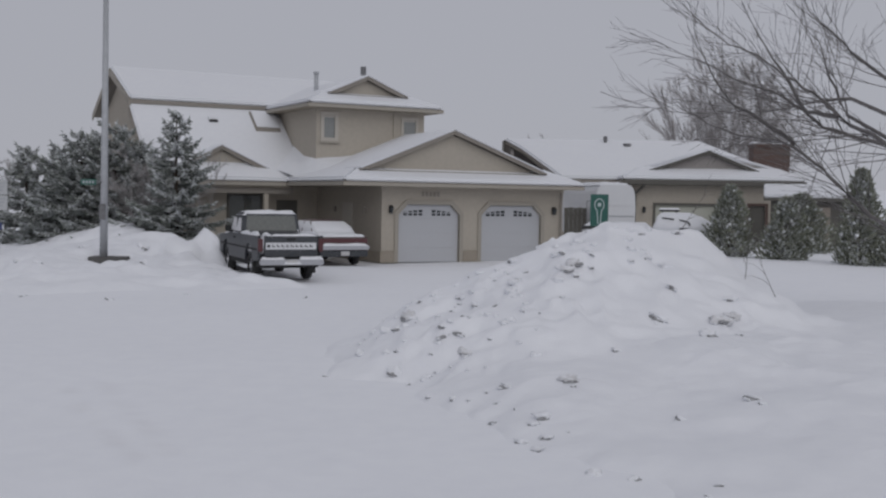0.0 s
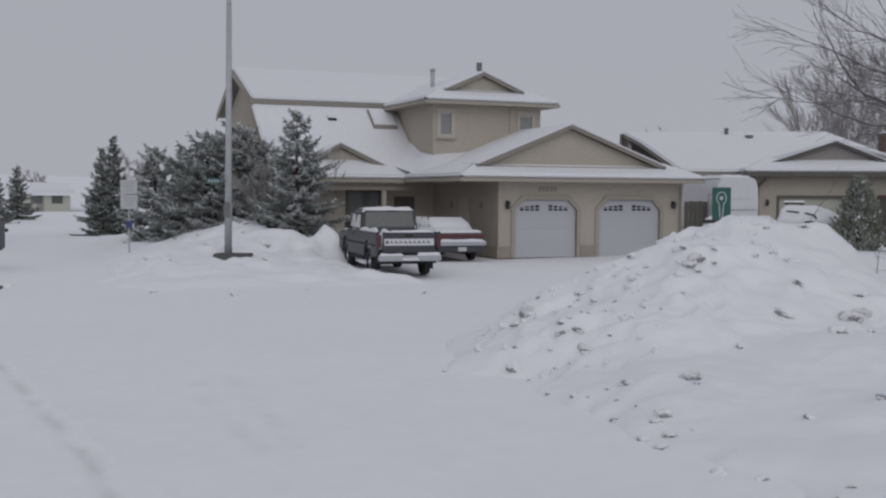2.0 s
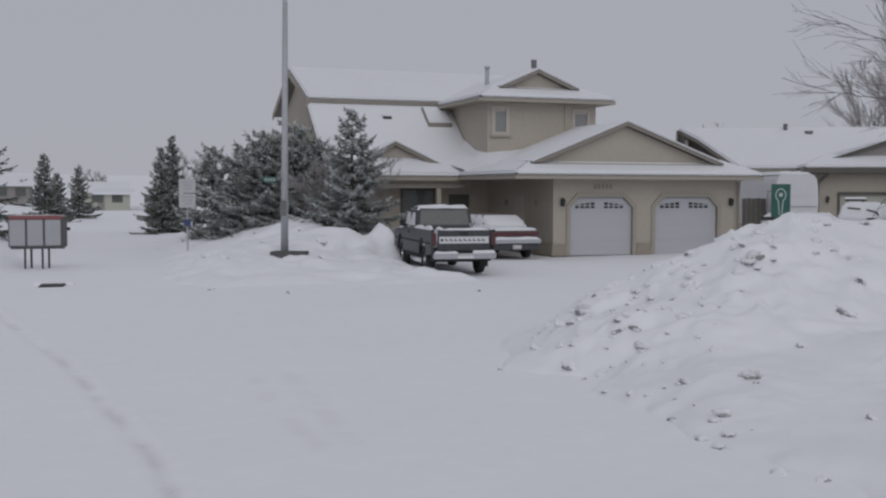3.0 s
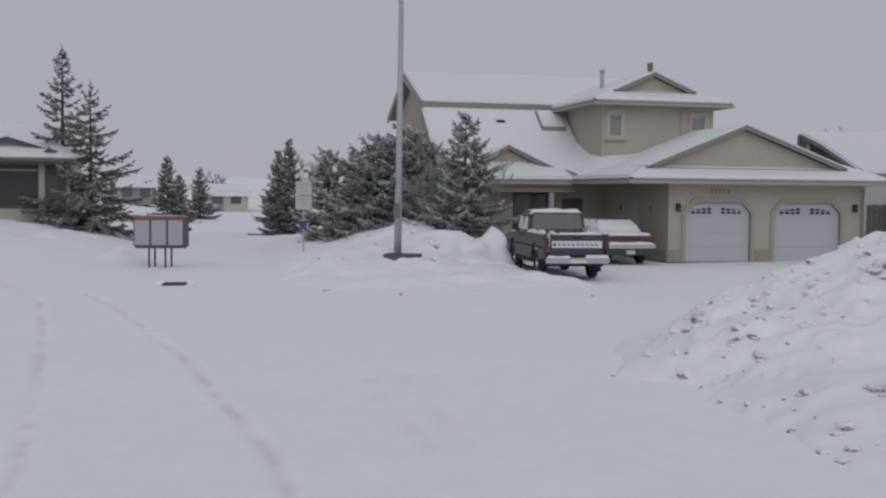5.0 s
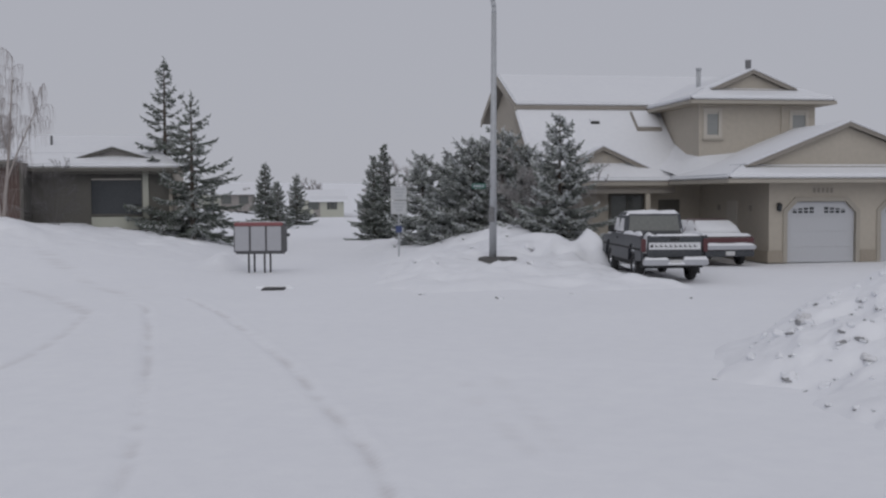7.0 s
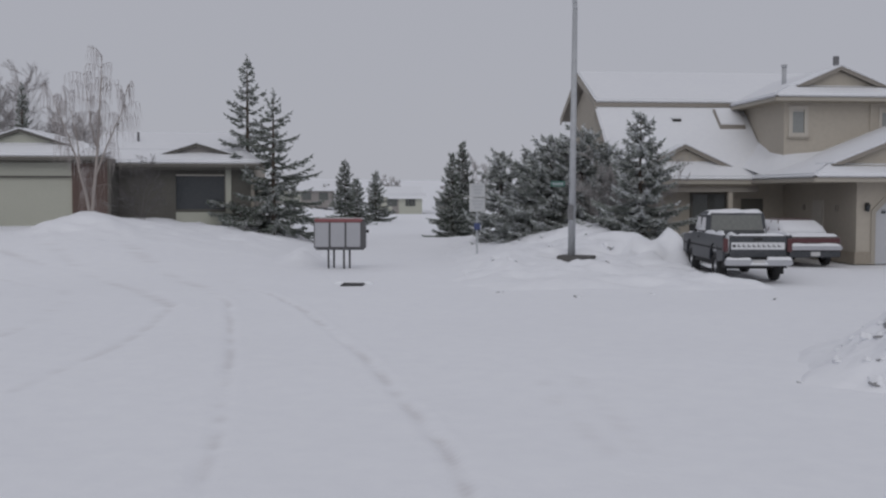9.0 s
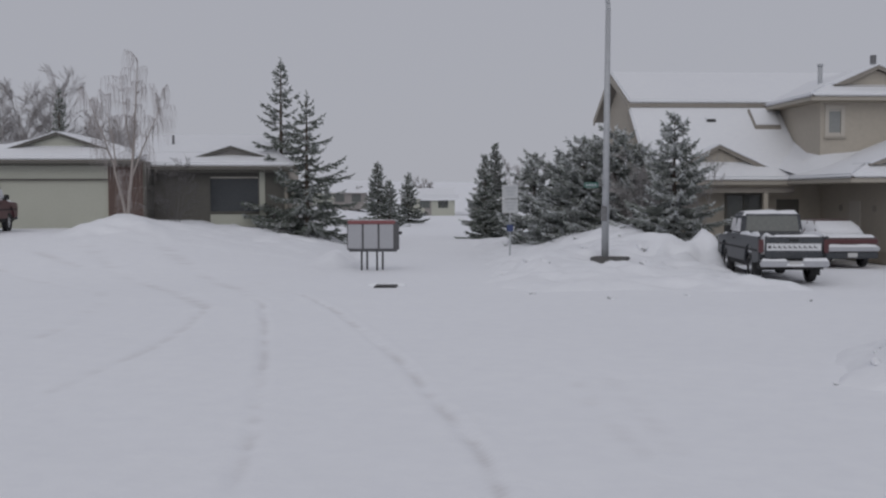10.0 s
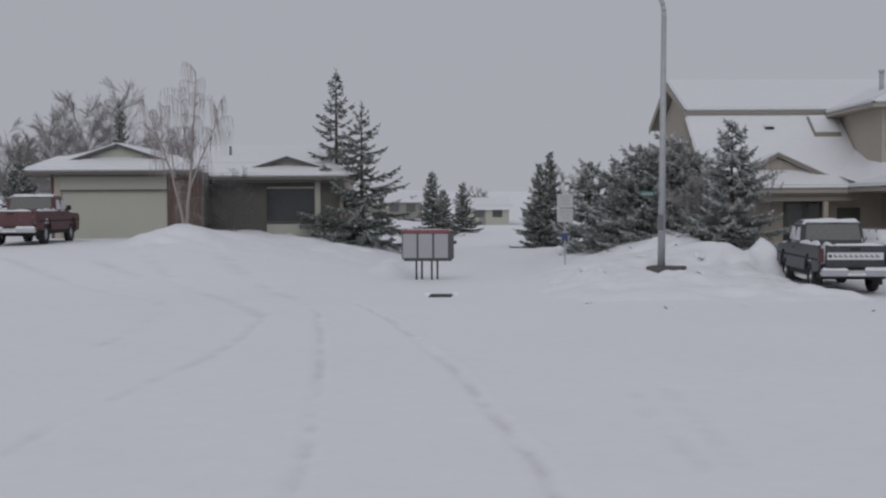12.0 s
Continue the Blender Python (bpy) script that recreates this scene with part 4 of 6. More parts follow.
def camper(m):
    """A white van body, long side towards -y."""
    c = thing("camper_van", m, "white camper van parked beside the house", "van")
    side = [(-1.3, 0.45), (1.3, 0.45), (1.34, 1.6), (1.28, 2.3), (1.15, 2.55), (0.9, 2.66), (-0.9, 2.66), (-1.15, 2.55), (-1.28, 2.3), (-1.34, 1.6)]
    b = part("body", prism(side, "y", 0, 5.2, 0.05), PAINT_WHITE, c)
    part("window", box(-1.0, 1.0, -0.02, 0.01, 1.75, 2.15, 0.01), PAINT_WHITE, b)
    part("trim_strip", box(-1.22, 1.22, -0.03, 0.005, 1.28, 1.33, 0.006), STEEL, b)
    part("ladder_rail", rod((-1.42, -0.04, 1.05), (-1.42, -0.04, 1.95), 0.03), RUBBER, b)
    part("rear_bumper", box(-1.2, 1.2, -0.15, 0.05, 0.4, 0.55, 0.03), CHROME, c)
    for x in (-1.05, 1.05):
        for y in (1.1, 4.2):
            wheel(c, x, y, 0.36, 0.22)
    snow_cap(c, -1.1, 1.1, 0.05, 5.1, 2.63, 0.14, 40, 0.3)
    return c


camper(pose(8.68, 46.6, 0.42, 0, 0, 8) @ Matrix.Diagonal((0.68, 1, 1, 1)))
fence = thing("wooden_fence", pose(7.35, 47.6, 0.3, 0, 0, 8), "dark weathered board fence between house and van", "fence")
for i in range(6):
    part("board", box(-0.75 + i * 0.2, -0.56 + i * 0.2, -0.012, 0.012, 0, 1.75 + 0.02 * (i % 2), 0.004), SIDING_DARK, fence)
for z in (0.4, 1.4):
    part("rail", box(-0.75, 0.45, 0.012, 0.06, z, z + 0.09), SIDING_DARK, fence)


def snowed_in_truck(m):
    """A pale pickup deep in snow, rear towards -x, cab towards +x, seen from its side."""
    tr = thing("pickup_truck", m, "pale pickup truck buried in snow with a bar on its roof", "pickup truck")
    body = part("body", box(-2.6, 2.4, 0, 1.8, 0.35, 1.05, 0.06), PAINT_WHITE, tr)
    part("bed_rail", box(-2.6, -0.1, -0.02, 0.07, 1.03, 1.16, 0.02), IRON, body, "dark side rail of the bed")

    def ring(z, x0, x1, y0, y1):
        return [(x0 + 0.1, y0, z), (x1 - 0.1, y0, z), (x1, y0 + 0.1, z), (x1, y1 - 0.1, z), (x1 - 0.1, y1, z), (x0 + 0.1, y1, z), (x0, y1 - 0.1, z), (x0, y0 + 0.1, z)]
    cab = part("cab", loft([ring(1.04, -0.05, 1.85, 0.0, 1.75), ring(1.2, 0.0, 1.75, 0.02, 1.72), ring(1.55, 0.2, 1.35, 0.18, 1.56), ring(1.62, 0.3, 1.2, 0.28, 1.46)]), PAINT_WHITE, tr)
    part("snow", loft([ring(1.02, -0.1, 2.35, -0.04, 1.8), ring(1.3, 0.06, 2.2, 0.03, 1.7), ring(1.56, 0.14, 1.75, 0.12, 1.6), ring(1.70, 0.3, 1.3, 0.3, 1.4)]), SNOW_SOFT, cab, "deep snow over cab and hood", True)
    for a, b in (((0.32, 0.09, 1.50), (0.75, 0.06, 1.46)), ((0.95, 0.06, 1.44), (1.28, 0.02, 1.36)), ((1.28, 0.02, 1.36), (1.34, 0.0, 1.24))):
        part("window_edge", rod(a, b, 0.028, 0.028, 6), IRON, cab)
    mir = part("mirror", box(0.95, 1.28, -0.16, -0.02, 1.07, 1.17, 0.03), IRON, tr)
    snow_cap(mir, 0.94, 1.29, -0.17, -0.01, 1.165, 0.06, 91, 0.05)
    bar = part("roof_bar", box(0.2, 0.95, 0.5, 0.75, 1.74, 1.82, 0.02), IRON, tr)
    for x in (0.32, 0.83):
        part("bar_foot", box(x - 0.03, x + 0.03, 0.55, 0.7, 1.55, 1.75), IRON, bar)
    snow_cap(bar, 0.18, 0.97, 0.48, 0.77, 1.815, 0.07, 92, 0.06)
    snow_cap(body, -2.6, -0.1, 0.02, 1.8, 1.13, 0.16, 93, 0.2)
    for x in (-1.7, 1.7):
        for y in (0.05, 1.75):
            w = part("wheel", rod((x, y - 0.1, 0.33), (x, y + 0.1, 0.33), 0.34, 0.34, 18), RUBBER, tr)
            part("rim", rod((x, y - 0.11, 0.33), (x, y + 0.11, 0.33), 0.19, 0.19, 14), CHROME, w)
    return tr


snowed_in_truck(pose(8.85, 40.0, 0.28, 0, 0, -14))

# ---- street furniture ----
LX, LY = -8.93, 31.75
lz = snow_top(LX, LY)
lamp = thing("street_lamp", pose(LX, LY, lz), "tall galvanised street lamp pole in a concrete base", "street lamp")
pole = part("pole", rod((0, 0, -0.2), (0.06, 0, 7.55), 0.115, 0.075, 16), STEEL, lamp, "", True)
part("door_plate", box(-0.09, 0.09, -0.126, -0.1, 1.3, 1.75, 0.005), STEEL_DARK, pole)
arm = bmesh.new()
for i in range(10):
    a0, a1 = i / 10, (i + 1) / 10
    arm = rod((0.06 - 2.0 * a0 ** 2.6, 0, 7.53 + 2.0 * a0 - 0.5 * a0 ** 2), (0.06 - 2.0 * a1 ** 2.6, 0, 7.53 + 2.0 * a1 - 0.5 * a1 ** 2), 0.074 - 0.02 * a0, 0.074 - 0.02 * a1, 12, arm)
part("arm", arm, STEEL, lamp, "", True)
part("lamp_head", box(-2.5, -1.85, -0.14, 0.14, 8.95, 9.12, 0.05), STEEL_DARK, lamp)
part("base_block", box(-0.36, 0.68, -0.34, 0.34, -0.4, 0.24, 0.02), CONCRETE, lamp, "dark concrete footing")
blade = part("street_sign", box(-0.60, -0.16, -0.19, -0.17, 2.30, 2.46, 0.006), GREEN, lamp, "small green street sign")
for i in range(4):
    part("letter_bar", box(-0.54 + i * 0.09, -0.49 + i * 0.09, -0.198, -0.189, 2.34, 2.42), STEEL, blade)
part("bracket", box(-0.2, 0.0, -0.185, -0.165, 2.36, 2.40), STEEL_DARK, blade)

mz = snow_top(-16.3, 30.9)
mail = thing("community_mailbox", pose(-16.3, 30.9, mz, 0, 0, 25), "grey community mailbox with red top on four legs", "mailbox")
mb = part("cabinet", box(-0.82, 0.82, -0.25, 0.25, 0.60, 1.58, 0.06), MAIL_DARK, mail)
for i in range(3):
    x0 = -0.80 + i * 0.50
    d = part("door", box(x0 + 0.015, x0 + 0.455, -0.29, -0.245, 0.70, 1.47, 0.012), MAIL_GREY, mb, "grey panel of locked letter boxes")
    for r in range(4):
        for c in range(2):
            part("letter_box", box(x0 + 0.04 + c * 0.21, x0 + 0.235 + c * 0.21, -0.297, -0.288, 0.73 + r * 0.18, 0.89 + r * 0.18, 0.004), MAIL_GREY, d)
part("top_band", box(-0.80, 0.72, -0.295, 0.26, 1.475, 1.60, 0.03), MAIL_RED, mb, "dull red top band")
part("end_panel", box(0.70, 0.83, -0.285, 0.255, 0.66, 1.50, 0.03), MAIL_DARK, mb)
part("mail_slot", box(0.83, 0.92, -0.12, 0.12, 1.14, 1.24, 0.015), IRON, mb)
for x, y in ((-0.36, -0.15), (-0.20, 0.15), (0.13, -0.15), (0.30, 0.15)):
    part("leg", box(x - 0.03, x + 0.03, y - 0.03, y + 0.03, -0.15, 0.62, 0.006), IRON, mail)
snow_cap(mail, -0.8, 0.8, -0.24, 0.25, 1.59, 0.03, 61, 0.08)

dz = snow_top(-12.95, 25.2)
drain = thing("storm_drain", pose(-12.95, 25.2, dz, 0, 0, 22) @ Matrix.Diagonal((0.85, 0.85, 1, 1)), "iron storm drain melted open in the snow", "drain")
part("grate_frame", box(-0.34, 0.34, -0.42, 0.42, -0.06, 0.035, 0.01), IRON, drain)
for i in range(7):
    part("bar", box(-0.29 + i * 0.09, -0.25 + i * 0.09, -0.38, 0.38, 0.03, 0.048), IRON, drain)
for i in range(5):
    rm = bmesh.new()
    bmesh.ops.create_icosphere(rm, subdivisions=2, radius=0.14)
    for v in rm.verts:
        v.co = (v.co.x * 1.5 - 0.4 + 0.2 * i, v.co.y + 0.5, v.co.z * 0.6)
    part("snow_rim", rm, SNOW, drain, "", True)

bx, by = -14.1, 37.5
bz = snow_top(bx, by)
stop = thing("bus_stop_sign", pose(bx, by, bz, 0, 0, 21), "white two-panel bus stop sign on a thin post", "sign")
part("post", rod((0, 0.03, -0.3), (0, 0.03, 2.75 - bz), 0.03), STEEL, stop)
for z0, z1 in ((1.72 - bz, 2.22 - bz), (2.25 - bz, 2.75 - bz)):
    p = part("panel", box(-0.29, 0.29, -0.02, 0.0, z0, z1, 0.006), SIGN_WHITE, stop)
    for i in range(3):
        part("marking_bar", box(-0.2 + 0.05 * i, 0.22 - 0.04 * i, -0.026, -0.019, z1 - 0.14 - i * 0.12, z1 - 0.08 - i * 0.12), STEEL, p)
part("notice", box(-0.12, 0.12, -0.02, 0.0, 1.05 - bz, 1.3 - bz, 0.006), BLUE, stop, "small blue notice")

gxp, gyp = 3.67, 21.4
gz = snow_top(gxp, gyp)
post = thing("green_marker_sign", pose(gxp, gyp, gz, 0, 0, -10), "green rectangular marker sign with white loop behind the snow pile", "sign")
plate = part("plate", box(-0.175, 0.175, -0.012, 0.012, 1.86 - gz, 2.49 - gz, 0.006), GREEN, post)
part("post", box(-0.03, 0.03, 0.012, 0.05, -0.3, 2.42 - gz), STEEL, post)
loop = bmesh.new()
N = 20
pts = []
for i in range(N + 1):
    a = radians(-152 + 304 * i / N)
    pts.append((0.09 * math.sin(a), 2.28 - gz + 0.12 * math.cos(a)))
pts = [(-0.022, 1.9 - gz)] + pts + [(0.022, 1.9 - gz)]
for (xa, za), (xb, zb) in zip(pts, pts[1:]):
    loop = rod((xa, -0.016, za), (xb, -0.016, zb), 0.011, 0.011, 6, loop)
part("white_loop", loop, MARK, plate)
part("white_mark", box(-0.035, 0.035, -0.02, -0.011, 2.25 - gz, 2.32 - gz, 0.01), MARK, plate)
part("side_bracket", box(-0.25, -0.235, -0.01, 0.01, 2.02 - gz, 2.36 - gz), STEEL_DARK, post)
part("bracket_arm", box(-0.24, -0.17, -0.01, 0.01, 2.345 - gz, 2.36 - gz), STEEL_DARK, post)

ux, uy = -19.2, 55.0
cab_box = thing("utility_box", pose(ux, uy, snow_top(ux, uy) - 0.05, 0, 0, 25), "pale utility cabinet beside the spruces", "utility cabinet")
part("body", box(-0.35, 0.35, -0.25, 0.25, 0, 1.0, 0.03), WOOD_PALE, cab_box)
part("lid", box(-0.38, 0.38, -0.28, 0.28, 1.0, 1.06, 0.02), SNOW_SOFT, cab_box)

shed = thing("garden_shed", pose(17.0, 45.4, 0.4, 0, 0, -18), "dark wooden garden shed with snow on its roof", "shed")
part("wall", box(-1.9, 1.9, 0, 2.2, -0.2, 2.1), SIDING_DARK, shed)
part("roof", slab([(-2.2, -0.4, 2.1), (2.2, -0.4, 2.1), (2.2, 2.5, 2.6), (-2.2, 2.5, 2.6)], 0.12), SIDING_DARK, shed)
part("snow", slab([(-2.2, -0.42, 2.1), (2.2, -0.42, 2.1), (2.2, 2.5, 2.6), (-2.2, 2.5, 2.6)], 0.15, 0.124, 0.05), SNOW_SOFT, shed)
part("door", box(-0.5, 0.5, -0.05, 0.002, -0.2, 1.85, 0.01), WOOD_PALE, shed)

# ---- the bungalow across the side street ----
BUNG = pose(*to_world(-34.0, 13.6, 0.9), 0, 0, 27)
bung = thing("bungalow", BUNG, "low bungalow with cream garage door and snowy roof", "house")
rect_wall(-0.3, 5.4, 0, 3.0, 0, 0.15, [(0, 4.75, 0, 2.15)], bung, STUCCO)
part("garage_door", box(0, 4.75, 0.08, 0.13, 0.02, 2.15), CREAM_DOOR, bung, "closed cream garage door")
part("header_panel", box(-0.02, 4.75, -0.03, 0.002, 2.24, 2.98), CREAM_DOOR, bung)
part("header_strip", box(-0.02, 4.77, -0.05, 0.002, 2.15, 2.24), SIDING_DARK, bung)
part("wall", box(4.78, 6.3, -0.04, 0.11, 0, 3.0), BRICK, bung, "dark brick pier wall")
part("wall", box(-0.45, -0.3, 0, 7, 0, 3.0), BRICK, bung)
part("wall", box(6.3, 6.45, -0.04, 1.6, 0, 3.0), SIDING_DARK, bung)
rect_wall(6.45, 12.4, 0, 3.0, 1.6, 0.15, [(9.0, 11.2, 0.75, 2.35)], bung, SIDING_DARK)
part("wall", box(12.4, 12.55, 1.6, 8, 0, 3.0), STUCCO, bung)
part("low_panel", box(9.0, 11.55, 1.55, 1.602, 0.05, 0.62), CREAM_DOOR, bung)
window(bung, 9.0, 11.2, 0.75, 2.35, 1.6, PANE, trim=0.08, sill=False, trim_mat=SIDING_DARK)
part("corner_board", box(11.25, 11.5, 1.54, 1.602, 0.62, 2.9), CREAM_DOOR, bung)
roof(bung, [(-1.5, -0.6, 3.02), (6.2, -0.6, 3.02), (5.2, 0.6, 3.62), (-0.3, 0.6, 3.62)], snow=0.2)
roof(bung, [(-1.5, -0.6, 3.02), (-0.3, 0.6, 3.5), (2.4, 1.0, 4.1), (2.4, 7.5, 4.1), (-1.5, 7.5, 3.02)], snow=0.2)
roof(bung, [(6.2, -0.6, 3.02), (6.2, 7.5, 3.02), (2.4, 7.5, 4.2), (2.4, 1.0, 4.2), (5.2, 0.6, 3.5)], snow=0.2)
gable_front(bung, 0.2, 2.5, 4.9, 3.5, 4.28, 0.35, 1.3, wall=CREAM_DOOR, over=0.22, barge=SIDING_DARK)
part("fascia", box(-1.5, 6.2, -0.64, -0.6, 2.88, 3.02, 0.006), SIDING_DARK, bung)
part("soffit", box(-1.45, 6.15, -0.6, 1.0, 2.8, 2.84), SIDING_DARK, bung)
roof(bung, [(6.0, 0.9, 2.78), (13.0, 0.9, 2.78), (12.2, 2.1, 3.3), (6.0, 2.1, 3.3)], snow=0.2)
roof(bung, [(5.0, 2.05, 3.3), (12.2, 2.05, 3.3), (11.0, 5.2, 4.3), (5.0, 5.2, 4.3)], snow=0.2)
gable_front(bung, 8.3, 9.95, 11.7, 3.22, 3.74, 1.75, 1.0, wall=FAR_WALL, over=0.2, barge=SIDING_DARK)
part("fascia", box(6.2, 13.0, 0.86, 0.9, 2.64, 2.78, 0.006), SIDING_DARK, bung)
part("soffit", box(6.2, 12.95, 0.9, 1.6, 2.56, 2.6), SIDING_DARK, bung)
part("flue_pipe", rod((7.0, 3.4, 3.4), (7.0, 3.4, 4.35), 0.06), STEEL_DARK, bung)

# ---- the neighbouring house beyond the drive ----
NB = pose(10.48, 51.96, 0.25, 0, 0, -4)
nb = thing("neighbour_house", NB, "low beige house with wide snowy roof and brick chimney", "house")
rect_wall(0, 7.4, 0, 3.1, 0, 0.15, [(1.1, 3.9, 0, 1.95), (5.55, 6.3, 0, 2.0)], nb, STUCCO)
part("garage_door", box(1.1, 3.9, 0.07, 0.12, 0, 1.95), CREAM_DOOR, nb, "pale garage door")
part("door_surround", prism([(0.98, 0), (1.1, 0), (1.1, 1.95), (3.9, 1.95), (3.9, 0), (4.02, 0), (4.02, 2.08), (0.98, 2.08)], "y", -0.04, 0.05), SIDING_DARK, nb)
part("entry_door", box(5.55, 6.3, 0.08, 0.12, 0, 2.0), SIDING_DARK, nb, "dark entry door")
part("entry_trim", prism([(5.43, 0), (5.55, 0), (5.55, 2.0), (6.3, 2.0), (6.3, 0), (6.42, 0), (6.42, 2.12), (5.43, 2.12)], "y", -0.04, 0.05), BRICK, nb)
for u in (0.55, 4.85, 6.85):
    wall_lamp(nb, u, 0, 1.75)
part("wall", box(7.25, 7.4, 0.15, 6, 0, 3.1), STUCCO, nb)
part("wall", box(-5.6, 0, 2.6, 2.75, 0, 3.1), STUCCO, nb)
part("wall", box(0, 0.15, 0.15, 2.6, 0, 3.1), STUCCO, nb)
part("wall", prism([(2.6, 0), (10, 0), (10, 3.1), (6.2, 5.0), (2.6, 3.1)], "x", -5.75, -5.6), FAR_WALL, nb)
roof(nb, [(-0.6, -0.7, 3.14), (8.0, -0.7, 3.14), (7.0, 0.55, 3.66), (0.4, 0.55, 3.66)], snow=0.18)
roof(nb, [(-0.6, -0.7, 3.14), (0.4, 0.55, 3.6), (3.6, 0.9, 4.55), (3.6, 6.5, 4.55), (-0.6, 6.5, 3.14)], snow=0.18)
roof(nb, [(8.0, -0.7, 3.14), (8.0, 6.5, 3.14), (3.6, 6.5, 4.55), (3.6, 0.9, 4.55), (7.0, 0.55, 3.6)], snow=0.18)
gable_front(nb, 0.75, 3.6, 6.0, 3.62, 4.58, 0.3, 1.3, wall=FAR_WALL, over=0.22, barge=SIDING_DARK)
roof(nb, [(-3.3, 1.6, 3.14), (8.3, 1.6, 3.14), (4.2, 6.2, 5.25), (-6.1, 6.2, 5.25), (-5.2, 4.9, 4.7)], snow=0.18)
roof(nb, [(-6.1, 6.2, 5.25), (4.2, 6.2, 5.25), (8.3, 10.5, 3.14), (-6.1, 10.5, 3.14)], snow=0.18)
roof(nb, [(4.2, 6.2, 5.25), (8.3, 1.6, 3.14), (8.3, 10.5, 3.14)], snow=0.18)
part("barge_board", prism([(1.6, 3.16), (6.2, 5.27), (10.5, 3.16), (10.5, 2.9), (6.2, 4.95), (1.6, 2.9)], "x", -6.2, -6.1), SIDING_DARK, nb)
part("fascia", box(-0.6, 8.0, -0.74, -0.7, 2.94, 3.16, 0.006), SIDING_DARK, nb)
part("soffit", box(-0.55, 7.95, -0.7, 1.2, 2.92, 2.96), SIDING_DARK, nb)
part("downpipe", rod((0.45, -0.66, 2.9), (0.1, -0.08, 2.5), 0.07), SIDING_DARK, nb)
part("downpipe", rod((0.1, -0.08, 2.5), (0.1, -0.08, 0.4), 0.07), SIDING_DARK, nb)
stack = part("chimney", box(5.9, 7.65, 1.0, 2.0, 2.9, 5.0, 0.02), BRICK, nb, "broad red-brown brick chimney with snow cap")
part("chimney_crown", box(5.83, 7.72, 0.93, 2.07, 4.86, 5.0, 0.02), BRICK, stack)
part("snow", slab([(5.86, 0.96, 5.0), (7.69, 0.96, 5.0), (7.69, 2.04, 5.0), (5.86, 2.04, 5.0)], 0.09, 0.002, 0.03), SNOW_SOFT, stack)
part("roof_vent", rod((-0.75, 5.8, 4.95), (-0.75, 5.8, 5.55), 0.08, 0.11), STEEL_DARK, nb)
part("roof_vent", rod((0.35, 5.4, 4.8), (0.35, 5.4, 5.16), 0.19, 0.21), STEEL_DARK, nb)


def far_house(m, w, d, h, rise, label):
    """A small distant house with hip of snow, door and windows."""
    hs = thing("far_house", m, label, "house", "houses down the street")
    part("wall", box(-w / 2, w / 2, 0, d, 0, h), FAR_WALL, hs)
    for s in (-1, 1):
        part("roof", slab([(-w / 2 - 0.5, s * (d / 2 + 0.5) + d / 2, h - 0.1), (w / 2 + 0.5, s * (d / 2 + 0.5) + d / 2, h - 0.1), (w / 2 + 0.5, d / 2, h + rise), (-w / 2 - 0.5, d / 2, h + rise)], 0.3), SNOW_SOFT, hs)
        part("gable", prism([(0, h), (d, h), (d / 2, h + rise)], "x", s * w / 2 - 0.1, s * w / 2 + 0.1), FAR_WALL, hs)
    part("garage_door", box(-w / 2 + 0.8, -w / 2 + 3.6, -0.06, 0.002, 0, 2.2), CREAM_DOOR, hs)
    for k in range(2):
        part("window", box(w / 2 - 4.2 + k * 2.2, w / 2 - 3.0 + k * 2.2, -0.06, 0.002, 1.0, 2.0), DIM_GLASS, hs)
    return hs


for k, (hx, hy, w, h, rise, turn) in enumerate(((-53.4, 119.0, 3.6, 2.0, 0.3, 24), (-48.4, 122.0, 3.6, 1.7, 1.1, 20), (-72, 127, 8, 2.3, 1.1, 30), (-83, 126, 8, 2.3, 1.2, 34), (-63, 136, 7, 2.2, 1.1, 26), (-92, 150, 10, 2.5, 1.3, 32), (-36, 150, 8, 2.3, 1.2, 14))):
    far_house(pose(hx, hy, float(terrain(np.array([float(hx)]), np.array([float(hy)]))[0]) - 0.1, 0, 0, turn), w, 6, h, rise, "distant low house under snow along the street")

# ---- trees and hedges ----


class Soup:
    """Collects triangles and quads for one part."""

    def __init__(self):
        self.v, self.f = [], []

    def quad(self, a, b, c, d):
        i = len(self.v)
        self.v += [a, b, c, d]
        self.f.append((i, i + 1, i + 2, i + 3))

    def tube(self, pts, radii, sides=4):
        base = len(self.v)
        for k, p in enumerate(pts):
            q = pts[min(k + 1, len(pts) - 1)] - pts[max(k - 1, 0)]
            if q.length < 1e-6:
                q = Vector((0, 0, 1))
            e1 = q.orthogonal().normalized()
            e2 = q.normalized().cross(e1)
            for s in range(sides):
                a = 2 * math.pi * s / sides
                self.v.append(tuple(p + (e1 * math.cos(a) + e2 * math.sin(a)) * radii[k]))
        for k in range(len(pts) - 1):
            for s in range(sides):
                t = (s + 1) % sides
                self.f.append((base + k * sides + s, base + k * sides + t, base + (k + 1) * sides + t, base + (k + 1) * sides + s))

    def spray(self, p, d, length, width):
        """A needle-covered twig: two crossed slim blades."""
        d = d.normalized()
        e = d.cross(Vector((0, 0, 1)))
        e = e.normalized() if e.length > 1e-3 else Vector((1, 0, 0))
        n = e.cross(d)
        m, q = p + d * length * 0.4, p + d * length
        for w in (e, (n + e * 0.25).normalized()):
            self.quad(tuple(p), tuple(m - w * width), tuple(q), tuple(m + w * width))

    def ob(self, name, mat, parent, label="", smooth=False):
        made = raw(name, self.v, self.f, mat, parent, label, smooth)
        return made if name == "trunk" else tagged(made, kind="stuff")


